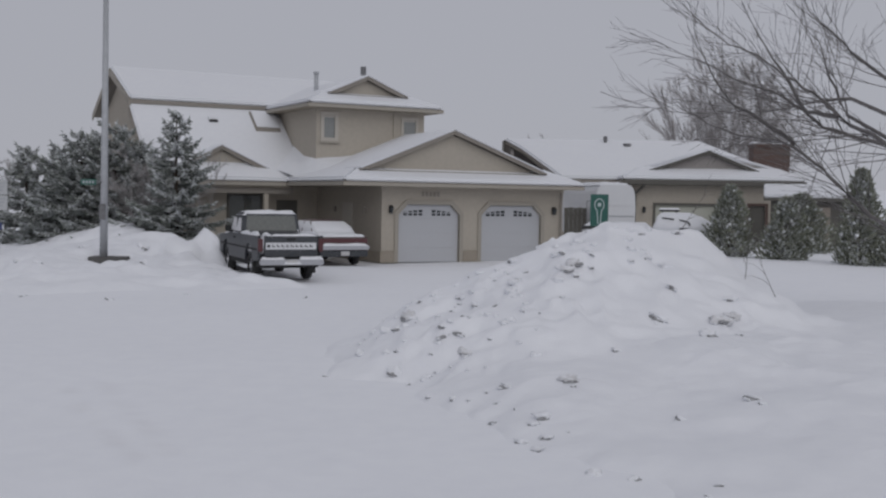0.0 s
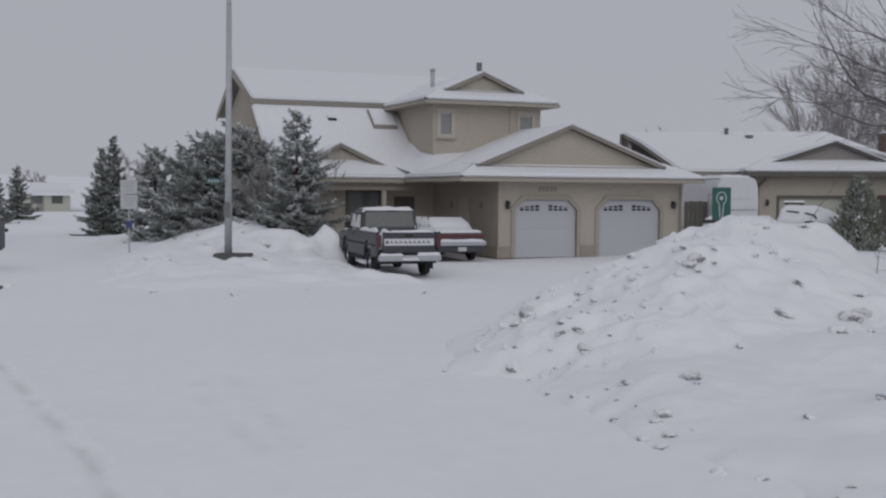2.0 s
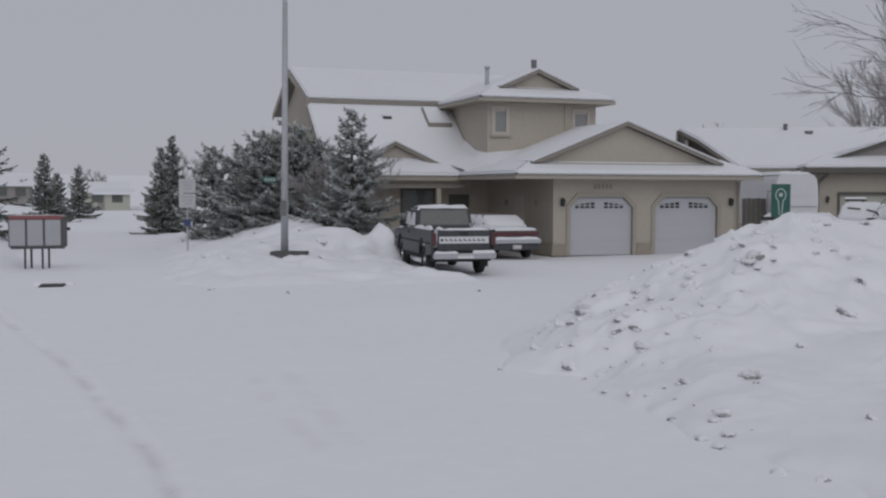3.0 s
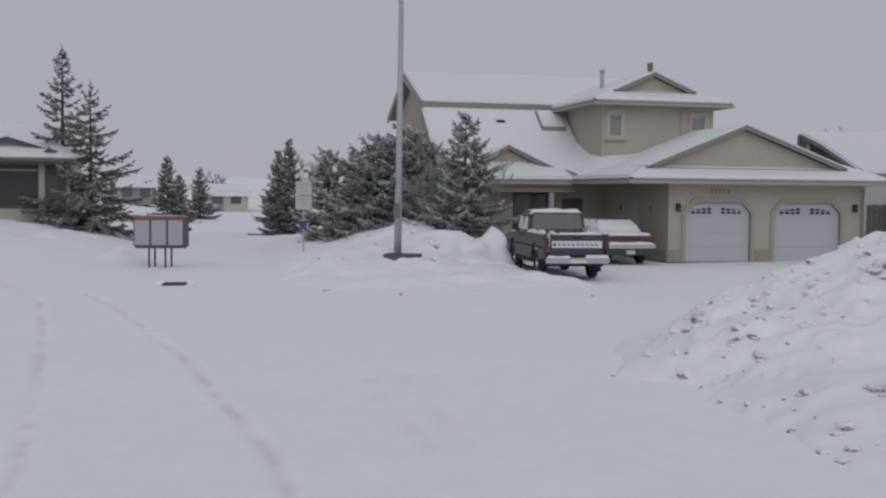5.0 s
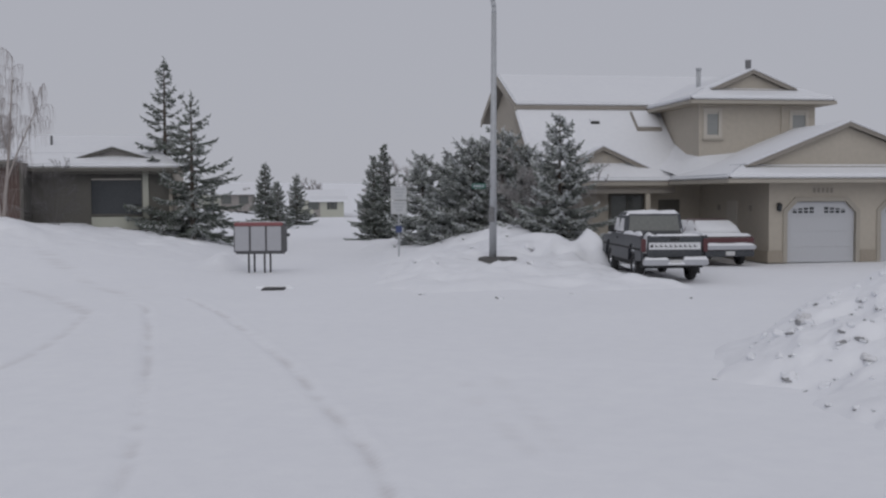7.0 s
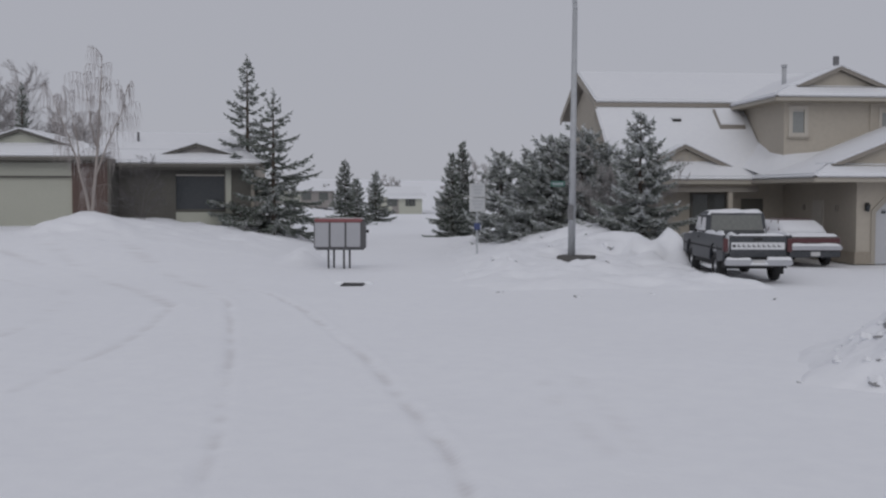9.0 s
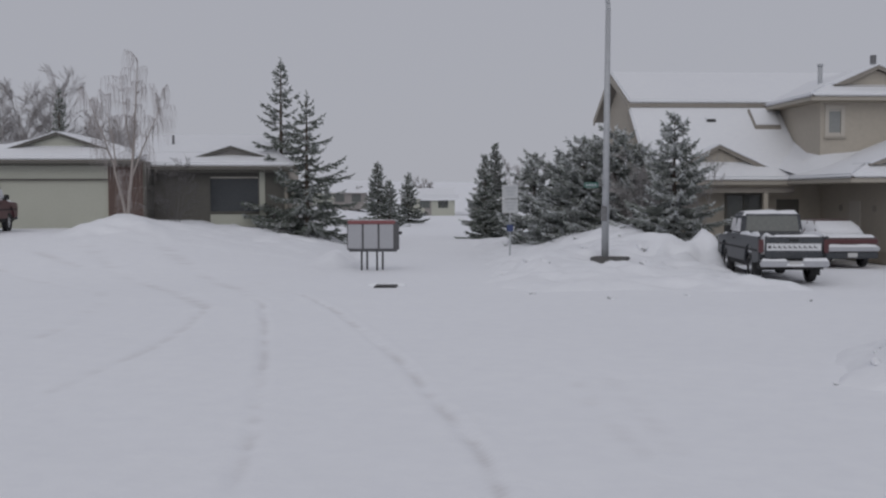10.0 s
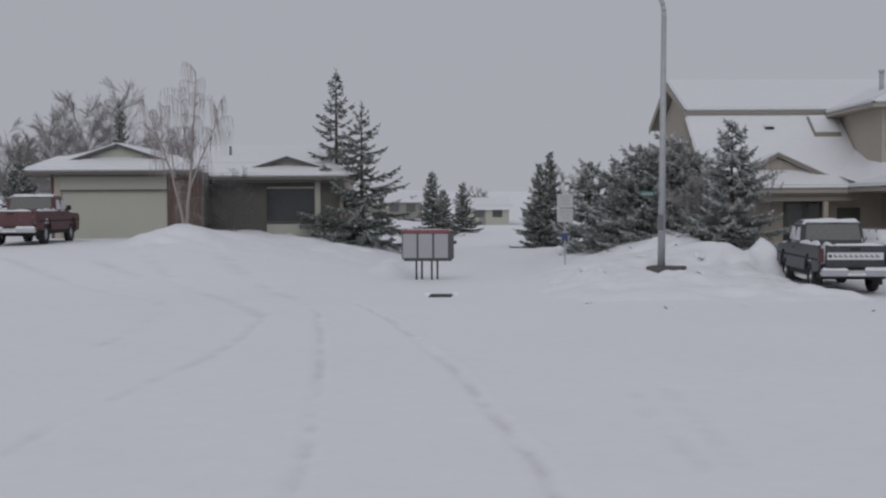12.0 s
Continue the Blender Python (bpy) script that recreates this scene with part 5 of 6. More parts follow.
def spruce(x, y, z, h, radius, seed, mat, label, snow=0.25, density=1.0, droop=0.25, taper=0.8, start=0.03, group="spruces", frost=0.3, gap=1.0):
    """Whorls of boughs on a straight trunk; side twigs with needle sprays, frosted towards their ends."""
    rnd = random.Random(seed)
    tree = thing("spruce_tree", pose(x, y, z), label, "spruce tree", group)
    trunk, crown, tips, cap = Soup(), Soup(), Soup(), Soup()
    trunk.tube([Vector((0, 0, -0.4)), Vector((0, 0, h * 0.5)), Vector((0, 0, h))], [0.03 * h ** 0.8, 0.017 * h ** 0.8, 0.01], 8)
    level, zz = 0, h * start
    while zz < h * 0.97:
        f = zz / h
        reach = radius * (1 - f) ** taper * (0.6 + 0.4 * min(1, f / 0.1 + 0.5)) + 0.10
        n = max(4, int((5.5 + 5 * (1 - f)) * density))
        for k in range(n):
            a = 2 * math.pi * (k + rnd.uniform(-0.4, 0.4)) / n + level * 1.3
            L = reach * rnd.uniform(0.45, 1.25)
            out = Vector((math.cos(a), math.sin(a), 0))
            side = Vector((-out.y, out.x, 0))
            bough = frost * rnd.choice((0.35, 0.7, 1.0, 1.5))
            lift = 0.15 + 0.75 * f * f + rnd.uniform(-0.14, 0.14)
            z0 = zz + rnd.uniform(-0.16, 0.16)
            pts = []
            for j in range(6):
                s = j / 5
                pts.append(Vector((0, 0, z0)) + out * (L * s) + side * (0.06 * L * math.sin(3 * s + seed + k)) + Vector((0, 0, L * (lift * s - droop * 2.0 * s * (1 - 0.66 * s)))))
            trunk.tube(pts, [0.022, 0.018, 0.014, 0.011, 0.008, 0.004], 3)
            count = max(3, int(L / 0.078 * density))
            for j in range(count):
                s = 0.12 + 0.88 * (j + rnd.random() * 0.7) / count
                i = min(4, int(s * 5))
                p = pts[i].lerp(pts[i + 1], s * 5 - i)
                tl = (0.13 + 0.24 * L * (1 - s) ** 0.8) * rnd.uniform(0.7, 1.3)
                for sd in (-1, 1):
                    d = out * rnd.uniform(0.4, 0.95) + side * sd * rnd.uniform(0.5, 1.0) + Vector((0, 0, rnd.uniform(-0.5, 0.15)))
                    white = tips if rnd.random() < bough * (0.15 + 1.2 * s) else crown
                    white.spray(p, d, tl, 0.026 + 0.02 * rnd.random())
                    hang = Vector((0, 0, rnd.uniform(-0.9, -0.2)))
                    if rnd.random() < 1.7 - gap:
                        crown.spray(p, d * 0.7 + hang, tl * rnd.uniform(0.5, 0.8), 0.03)
                    if tl > 0.2:
                        for u in (0.35, 0.7):
                            q = p + d.normalized() * tl * u
                            (tips if rnd.random() < bough * (0.2 + s) else crown).spray(q, d + side * sd * 0.6 + Vector((0, 0, rnd.uniform(-0.3, 0.2))), tl * 0.5, 0.024)
                            crown.spray(q, out + Vector((0, 0, rnd.uniform(-0.7, 0.1))), tl * 0.5, 0.026)
                (tips if rnd.random() < bough * 1.4 else crown).spray(p, out + Vector((0, 0, rnd.uniform(0.0, 0.5))), 0.14, 0.026)
                if rnd.random() < snow and L > 0.2:
                    w, g = rnd.uniform(0.03, 0.085), rnd.uniform(0.06, 0.17)
                    o = p + Vector((0, 0, 0.02)) + side * rnd.uniform(-0.2, 0.2) * (1 - s) * L * 0.5
                    cap.quad(tuple(o - out * g - Vector((0, 0, 0.01))), tuple(o + side * w - Vector((0, 0, 0.03))), tuple(o + out * g - Vector((0, 0, 0.04))), tuple(o - side * w - Vector((0, 0, 0.03))))
                    cap.quad(tuple(o - out * g * 0.7), tuple(o + side * w * 0.5 + Vector((0, 0, 0.02))), tuple(o + out * g * 0.7), tuple(o - side * w * 0.5 + Vector((0, 0, 0.02))))
            for j in range(3):
                (tips if rnd.random() < bough * 1.5 else crown).spray(pts[-1 - (j > 0)], pts[-1] - pts[-2] + side * (j - 1) * 0.12 + Vector((0, 0, 0.06)), 0.17, 0.03)
        zz += gap * (0.13 + 0.12 * (1 - f)) * (h / 5) ** 0.35 / density ** 0.3
        level += 1
    for j in range(7):      # the leader with its short whorl
        q = Vector((0, 0, h * (0.94 + 0.012 * j)))
        a = 2.4 * j + seed
        crown.spray(q, Vector((math.cos(a) * 0.7, math.sin(a) * 0.7, 0.6)), 0.24 - 0.02 * j, 0.026)
    crown.spray(Vector((0, 0, h * 0.95)), Vector((0.03, 0, 1)), 0.05 * h + 0.18, 0.028)
    trunk.ob("trunk", TRUNK, tree)
    crown.ob("crown", mat, tree)
    if tips.f:
        tips.ob("frost", FROST_TIP, tree, "twig ends white with hoar frost")
    if cap.f:
        cap.ob("snow", SNOW_SOFT, tree)
    return tree


def cedar(x, y, z, h, radius, seed, label):
    """A dense columnar cedar of small upright fans, with snow caught in it."""
    rnd = random.Random(seed)
    tree = thing("cedar_shrub", pose(x, y, z), label, "cedar shrub", "cedars by the yard")
    trunk, crown, tips, cap = Soup(), Soup(), Soup(), Soup()
    trunk.tube([Vector((0, 0, -0.4)), Vector((0, 0, h * 0.8))], [0.07, 0.02], 6)
    for i in range(int(1700 * h * radius)):
        f = rnd.random() ** 1.1
        a = rnd.uniform(0, 2 * math.pi)
        wob = 1 + 0.22 * math.sin(3 * a + seed + 5 * f) + 0.14 * math.sin(7 * a + 11 * f + seed)
        r = 0.95 * radius * wob * (min(1, (f + 0.3) * 2.4) * (1 - f) ** 0.62 + 0.03) * rnd.uniform(0.45, 1.15)
        p = Vector((math.cos(a) * r, math.sin(a) * r, 0.02 + f * h * 0.96))
        out = Vector((math.cos(a), math.sin(a), 0))
        d = out * rnd.uniform(0.3, 1.0) + Vector((rnd.uniform(-0.4, 0.4), rnd.uniform(-0.4, 0.4), rnd.uniform(0.2, 1.3)))
        (tips if rnd.random() < 0.13 else crown).spray(p, d, rnd.uniform(0.09, 0.24), rnd.uniform(0.02, 0.042))
        if rnd.random() < 0.016:
            o, w = p + out * 0.04, rnd.uniform(0.015, 0.055)
            cap.tube([o + Vector((0, 0, -w)), o + Vector((0, 0, -w * 0.2)), o + Vector((0, 0, w * 0.7)), o + Vector((0, 0, w))], [w * 0.5, w * 1.2, w, 0.005], 6)
    trunk.ob("trunk", TRUNK, tree)
    crown.ob("crown", CEDAR, tree)
    tips.ob("frost", FROST_TIP, tree)
    cap.ob("snow", SNOW_SOFT, tree, "", True)
    return tree


def grow(soup, rnd, p, d, length, r, level, droop, spread, twigs, least):
    """One limb and, by recursion, all that springs from it."""
    n = 5 if level > 1 else 3
    pts, radii = [p.copy()], [r]
    q, step = p.copy(), length / n
    for i in range(n):
        d = (d + Vector((rnd.uniform(-1, 1), rnd.uniform(-1, 1), rnd.uniform(-0.6, 0.8))) * 0.16 + Vector((0, 0, -droop * (1.6 if level == 0 else 0.25 if level > 1 else 0.7)))).normalized()
        q = q + d * step
        pts.append(q.copy())
        radii.append(max(least * 0.6, r * (1 - 0.72 * (i + 1) / n)))
    soup.tube(pts, radii, 6 if r > 0.05 else 4 if r > 0.02 else 3)
    if level <= 0:
        return
    for i in range(twigs):
        s = 0.22 + 0.78 * (i + rnd.random()) / twigs
        j = min(n - 1, int(s * n))
        o = pts[j].lerp(pts[j + 1], s * n - j)
        e = d.orthogonal().normalized()
        e.rotate(Matrix.Rotation(rnd.uniform(0, 2 * math.pi), 3, d))
        axis = (pts[j + 1] - pts[j]).normalized()
        nd = (axis + e * spread * rnd.uniform(0.6, 1.2)).normalized()
        grow(soup, rnd, o, nd, length * rnd.uniform(0.42, 0.68) * (1.1 - 0.4 * s), max(least, r * (1 - 0.6 * s) * 0.55), level - 1, droop, spread, twigs, least)


def bare_tree(x, y, z, h, seed, mat, label, stems=1, droop=0.0, spread=0.75, twigs=6, levels=4, least=0.008, trunk_r=0.12, limb=0.5, lean_out=0.25, name="bare_tree", first=0.25, limbs=9):
    rnd = random.Random(seed)
    tree = thing(name, pose(x, y, z), label, "tree", "bare trees")
    trunk, crown = Soup(), Soup()
    for k in range(stems):
        a = 2 * math.pi * k / max(1, stems) + rnd.random()
        d = Vector((math.cos(a) * lean_out, math.sin(a) * lean_out, 1)) if stems > 1 else Vector((0, 0, 1))
        hk = h * rnd.uniform(0.8, 1.0)
        pts, radii = [Vector((d.x * 0.15, d.y * 0.15, -0.3))], [trunk_r]
        q = pts[0].copy()
        for i in range(8):
            d = (d.normalized() + Vector((rnd.uniform(-0.1, 0.1), rnd.uniform(-0.1, 0.1), 0.12))).normalized()
            q = q + d * (hk / 8)
            pts.append(q.copy())
            radii.append(max(least, trunk_r * (1 - 0.9 * (i + 1) / 8)))
        trunk.tube(pts, radii, 7)
        for i in range(limbs):
            s = first + (0.97 - first) * (i + rnd.random()) / limbs
            j = min(7, int(s * 8))
            o = pts[j].lerp(pts[j + 1], s * 8 - j)
            b = rnd.uniform(0, 2 * math.pi)
            nd = Vector((math.cos(b), math.sin(b), rnd.uniform(0.6, 1.5))).normalized()
            grow(crown, rnd, o, nd, h * limb * (1.15 - 0.75 * s) * rnd.uniform(0.7, 1.1), max(least, trunk_r * (1 - s) * 0.6), levels - 2, droop, spread, twigs, least)
    trunk.ob("trunk", mat, tree, "", True)
    crown.ob("crown", TWIG if mat == BIRCH else mat, tree)
    return tree


def on_snow(x, y):
    return snow_top(x, y) - 0.05


# frosted spruces behind the street lamp
for i, (x, y, top, r, dens) in enumerate(((-15.3, 43.6, 4.05, 1.6, 0.9), (-14.4, 44.9, 3.7, 1.5, 0.8), (-13.5, 41.9, 4.0, 1.8, 0.9), (-12.2, 40.5, 4.5, 2.0, 0.95), (-11.0, 40.6, 4.75, 2.0, 0.95), (-10.2, 41.2, 4.2, 1.8, 0.9))):
    b = on_snow(x, y) - 0.3
    spruce(x, y, b, top - b, r, 100 + i, SPRUCE_FROST, "frosted blue spruce on the snow bank", snow=0.45, density=dens, droop=0.2, taper=0.6, group="spruces behind the lamp", frost=0.62, gap=1.3)
b = on_snow(-8.05, 37.3) - 0.3
spruce(-8.05, 37.3, b, 5.05 - b, 2.4, 120, SPRUCE_FROST, "frosted young spruce in front of the house", snow=0.55, density=0.95, droop=0.26, taper=0.85, group="spruces behind the lamp", frost=0.5, gap=1.35)
# dark spruces across and along the side street
for i, (x, y, top, r, d) in enumerate(((-27.95, 43.9, 8.7, 2.75, 0.66), (-25.9, 42.8, 7.0, 3.0, 0.66), (-22.55, 57.8, 5.2, 1.6, 0.95), (-22.3, 55.6, 4.5, 1.4, 0.9), (-39.2, 75.5, 5.0, 1.9, 0.85), (-37.9, 75.0, 3.5, 1.3, 0.8), (-40.9, 84.5, 4.3, 1.8, 0.85), (-40.6, 70.0, 3.0, 1.1, 0.7), (-43.5, 72.0, 2.7, 1.0, 0.7), (-50.0, 53.0, 9.2, 1.7, 0.8))):
    b = on_snow(x, y) - 0.3
    spruce(x, y, b, top - b, r, 140 + i, SPRUCE, "tall dark spruce dusted with snow" if top > 6 else "small dark spruce dusted with snow", snow=0.16, density=d, droop=0.2, taper=1.05, group="spruces along the side street", frost=0.2, gap=1.6 if top > 6 else 1.15)
# frosted leafless trees among the far houses
for i in range(7):
    rn = random.Random(1200 + i)
    a, D = radians(20 + 2.6 * i + rn.uniform(-1, 1)), rn.uniform(140, 175)
    x, y = -D * math.sin(a), D * math.cos(a)
    bare_tree(x, y, on_snow(x, y), rn.uniform(3.2, 5.0), 1300 + i, BARK_FAR, "small frosted leafless tree among far houses", 4, 0.0, 0.5, 6, 4, 0.025, 0.09, 0.5, 0.3, "bare_tree", 0.12, 9)
# distant dark tree line
for i in range(26):
    rn = random.Random(900 + i)
    a = radians(rn.uniform(14, 44))
    D = rn.uniform(150, 330)
    x, y = -D * math.sin(a), D * math.cos(a)
    spruce(x, y, on_snow(x, y), rn.uniform(3.5, 6.5), rn.uniform(1.3, 2.4), 950 + i, SPRUCE_FROST, "distant frosted conifer on the edge of town", snow=0.1, density=0.4, group="distant conifers", frost=0.5)

cedar(11.22, 38.4, on_snow(11.22, 38.4), 2.55, 0.85, 11, "dark cedar shrub with clumps of snow")
cedar(12.75, 36.9, on_snow(12.75, 36.9), 2.15, 0.85, 12, "dark cedar shrub with clumps of snow")
cedar(15.2, 42.3, on_snow(15.2, 42.3), 2.35, 1.25, 13, "dark cedar shrub with clumps of snow")
cedar(14.2, 34.2, on_snow(14.2, 34.2), 3.1, 0.78, 14, "tall narrow cedar with clumps of snow")
cedar(15.2, 33.8, on_snow(15.2, 33.8), 1.7, 0.8, 15, "low dark cedar shrub with clumps of snow")



def weeping_birch(x, y, z):
    """Forked pale stems with rising limbs, from which long thin twigs hang."""
    rnd = random.Random(7)
    tree = thing("birch_tree", pose(x, y, z), "bare weeping birch with pale stems on the snow bank", "tree", "bare trees")
    trunk, crown = Soup(), Soup()
    stems = (([(0, 0, -0.3), (-0.13, -0.1, 0.75), (-0.36, -0.31, 2.05), (-0.76, -0.65, 3.5), (-1.15, -0.95, 4.85)], 0.075),
             ([(0.03, 0, -0.3), (0.14, 0.12, 1.5), (0.26, 0.22, 3.3), (0.31, 0.26, 4.7), (0.38, 0.31, 6.0)], 0.08),
             ([(0.2, 0.15, 2.6), (0.0, -0.05, 3.8), (-0.15, -0.12, 5.3)], 0.04),
             ([(0.1, 0.1, 1.3), (0.5, 0.35, 2.6), (0.85, 0.7, 3.7), (1.1, 0.9, 4.9)], 0.045),
             ([(-0.3, -0.2, 1.9), (-0.2, -0.6, 3.2), (-0.45, -0.6, 4.6)], 0.035))
    for line, r in stems:
        pts = [Vector(p) for p in line]
        fine = [a.lerp(b, k / 3) + Vector((rnd.uniform(-1, 1), rnd.uniform(-1, 1), 0)) * 0.03 for a, b in zip(pts, pts[1:]) for k in range(3)] + [pts[-1]]
        n = len(fine) - 1
        trunk.tube(fine, [max(0.008, r * (1 - 0.9 * k / n)) for k in range(n + 1)], 7)
        for k in range(2, n + 1):
            for rep in range(2 if k > n * 0.4 else 1):
                a = rnd.uniform(0, 2 * math.pi)
                d = Vector((math.cos(a), math.sin(a), rnd.uniform(0.7, 1.6))).normalized()
                L = rnd.uniform(0.5, 1.25) * (1.15 - 0.5 * k / n)
                q, limb = fine[k].copy(), [fine[k].copy()]
                for j in range(5):
                    d = (d + Vector((rnd.uniform(-0.2, 0.2), rnd.uniform(-0.2, 0.2), -0.22))).normalized()
                    q = q + d * (L / 5)
                    limb.append(q.copy())
                crown.tube(limb, [0.011, 0.010, 0.008, 0.007, 0.006, 0.005], 3)
                for j in range(1, 6):
                    for strand in range(3):
                        h = rnd.uniform(0.35, 1.15)
                        e = Vector((rnd.uniform(-0.5, 0.5), rnd.uniform(-0.5, 0.5), rnd.uniform(-0.2, 0.5)))
                        w, hair = limb[j].copy(), [limb[j].copy()]
                        for u in range(4):
                            e = (e * 0.55 + Vector((rnd.uniform(-0.08, 0.08), rnd.uniform(-0.08, 0.08), -0.7))).normalized()
                            w = w + e * (h / 4)
                            hair.append(w.copy())
                        crown.tube(hair, [0.005, 0.0045, 0.004, 0.0035, 0.0025], 3)
    trunk.ob("trunk", BIRCH, tree, "", True)
    crown.ob("crown", TWIG, tree)
    return tree


weeping_birch(-28.53, 33.71, on_snow(-28.53, 33.71))
bare_tree(-30.0, 38.6, on_snow(-30.0, 38.6), 2.9, 8, BARK, "leafless shrub before the bungalow", 4, 0.02, 0.6, 6, 4, 0.006, 0.03, 0.45, 0.4, "bare_shrub", 0.1, 8)
bare_tree(-9.6, 39.4, on_snow(-9.6, 39.4), 4.1, 9, BARK_FAR, "frosted leafless shrub beside the house", 4, 0.0, 0.6, 6, 4, 0.007, 0.035, 0.4, 0.3, "bare_shrub", 0.25, 8)
bare_tree(-7.75, 39.5, on_snow(-7.75, 39.5), 4.3, 10, BARK_FAR, "frosted leafless shrub beside the house", 3, 0.0, 0.5, 5, 4, 0.007, 0.03, 0.35, 0.2, "bare_shrub", 0.3, 7)
bare_tree(-21.9, 58.8, on_snow(-21.9, 58.8), 4.8, 12, BARK_FAR, "pale leafless tree behind spruces", 3, 0.0, 0.5, 6, 4, 0.01, 0.05, 0.4, 0.25, "bare_tree", 0.25, 8)
for i, (x, y, top, sp) in enumerate(((-57.5, 51.5, 8.2, 0.5), (-53.0, 55.0, 11.0, 0.5), (-50.0, 58.0, 8.2, 0.5), (-62.0, 47.5, 7.4, 0.5), (-65.0, 45.5, 6.8, 0.5), (-55.0, 53.0, 9.4, 0.5), (-60.0, 49.0, 7.6, 0.5))):
    b = on_snow(x, y)
    bare_tree(x, y, b, top - b, 30 + i, BARK_FAR, "large frosted leafless tree behind the bungalow", 5, 0.0, 0.42, 8, 4, 0.010, 0.10, 0.36, 0.22, "bare_tree", 0.12, 15)
for i, (x, y, top) in enumerate(((18.4, 72.8, 10.6), (20.4, 72.2, 12.2), (22.6, 71.5, 12.0))):
    b = on_snow(x, y)
    bare_tree(x, y, b, top - b, 50 + i, BARK_FAR, "tall frosted leafless tree behind the neighbouring house", 5, -0.05, 0.3, 6, 4, 0.012, 0.10, 0.40, 0.17, "bare_tree", 0.12, 13)

bare_tree(12.0, 108.0, on_snow(12.0, 108.0), 9.6, 53, BARK_FAR, "slender frosted leafless tree far behind the houses", 3, -0.05, 0.3, 6, 4, 0.014, 0.07, 0.2, 0.06, "bare_tree", 0.2, 14)
# dark conifers behind the red pickup
for i, (x, y, top, r) in enumerate(((-44.7, 40.1, 4.6, 1.9), (-43.0, 42.0, 4.1, 1.7), (-47.5, 38.5, 4.2, 1.8))):
    b = on_snow(x, y) - 0.3
    spruce(x, y, b, top - b, r, 180 + i, SPRUCE, "dark spruce behind the driveway of the bungalow", snow=0.2, density=0.8, droop=0.2, taper=0.75, group="spruces along the side street", frost=0.25)

# near leafless tree reaching over the snow pile
near = thing("bare_tree", pose(0, 0, 0), "large leafless tree with long drooping limbs beside the snow pile", "tree", "bare trees")
nt, nb_soup = Soup(), Soup()
base = Vector((9.5, 18.6, snow_top(9.5, 18.6) - 0.3))
nt.tube([base, Vector((9.4, 18.5, 1.6)), Vector((9.25, 18.5, 3.1)), Vector((9.3, 18.6, 5.0)), Vector((9.2, 18.7, 7.5)), Vector((9.3, 18.8, 9.5))], [0.26, 0.22, 0.19, 0.14, 0.08, 0.02], 10)
LIMBS_LOW = (
    [(9.4, 18.5, 1.5), (8.0, 17.4, 1.75), (7.2, 16.95, 2.2), (6.73, 17.02, 2.62), (6.33, 17.17, 3.06), (5.93, 17.31, 3.35), (5.44, 17.47, 3.42), (4.94, 17.62, 3.55), (4.6, 17.71, 3.76), (4.16, 17.82, 3.86), (3.85, 17.89, 3.91), (3.07, 18.04, 4.16)],
    [(9.25, 18.5, 2.9), (8.2, 17.7, 3.2), (7.11, 17.62, 3.49), (6.72, 17.77, 3.63), (6.39, 17.89, 3.91), (5.97, 18.04, 4.2), (5.46, 18.2, 4.39), (4.93, 18.35, 4.68), (4.48, 18.46, 4.88), (4.07, 18.56, 5.08), (3.67, 18.64, 5.23)],
    [(6.12, 17.4, 3.3), (5.7, 17.8, 3.73), (5.35, 18.13, 3.96), (4.99, 18.23, 4.44), (4.72, 18.3, 5.05), (4.57, 18.34, 5.71)],
)
LIMBS_HIGH = (
    [(9.25, 18.5, 2.6), (7.6, 16.5, 3.1), (6.58, 16.32, 3.57), (6.06, 16.52, 4.05), (5.68, 16.66, 4.31), (5.28, 16.79, 4.62), (4.88, 16.91, 4.81), (4.47, 17.02, 5.12), (3.97, 17.15, 5.4)],
    [(9.25, 18.5, 3.1), (7.8, 17.3, 4.2), (6.92, 17.26, 4.79), (6.62, 17.38, 5.12), (6.29, 17.5, 5.49), (6.13, 17.56, 5.9)],
    [(9.25, 18.5, 2.9), (7.4, 18.58, 3.89), (7.14, 18.68, 4.56), (6.95, 18.75, 5.14), (6.42, 18.94, 5.84)],
    [(6.4, 16.4, 3.7), (6.13, 16.92, 3.78), (5.73, 17.06, 4.45), (5.39, 17.17, 4.98), (5.14, 17.25, 5.52)],
    [(9.25, 18.5, 3.4), (6.87, 17.07, 4.02), (6.34, 17.27, 3.99), (5.87, 17.44, 3.87), (5.55, 17.54, 3.78)],
)
rn = random.Random(77)
for limb in LIMBS_LOW + LIMBS_HIGH:
    pts = [Vector(p) for p in limb]
    fine = []
    for a, b in zip(pts, pts[1:]):
        for k in range(3):
            fine.append(a.lerp(b, k / 3) + Vector((rn.uniform(-1, 1), rn.uniform(-1, 1), rn.uniform(-1, 1))) * 0.02)
    fine.append(pts[-1])
    total = len(fine) - 1
    rad = [max(0.005, 0.042 * (1 - k / total) ** 1.2) for k in range(len(fine))]
    nt.tube(fine, rad, 6)
    for k in range(3, total):
        for rep in range(2):
            if rn.random() < (0.9 if k < 0.5 * total else 0.5):
                axis = (fine[k + 1] - fine[k]).normalized()
                e = Vector((rn.uniform(-1, 1), rn.uniform(-1, 1), rn.uniform(-0.9, 1.0)))
                nd = (axis * rn.uniform(0.8, 1.3) + e * 0.65).normalized()
                grow(nb_soup, rn, fine[k], nd, rn.uniform(0.8, 2.1) * (1.15 - 0.8 * k / total), max(0.005, rad[k] * 0.36), 2 if k < 0.4 * total else 1, 0.0, 0.4, 3, 0.0038)
nt.ob("trunk", BARK, near, "", True)
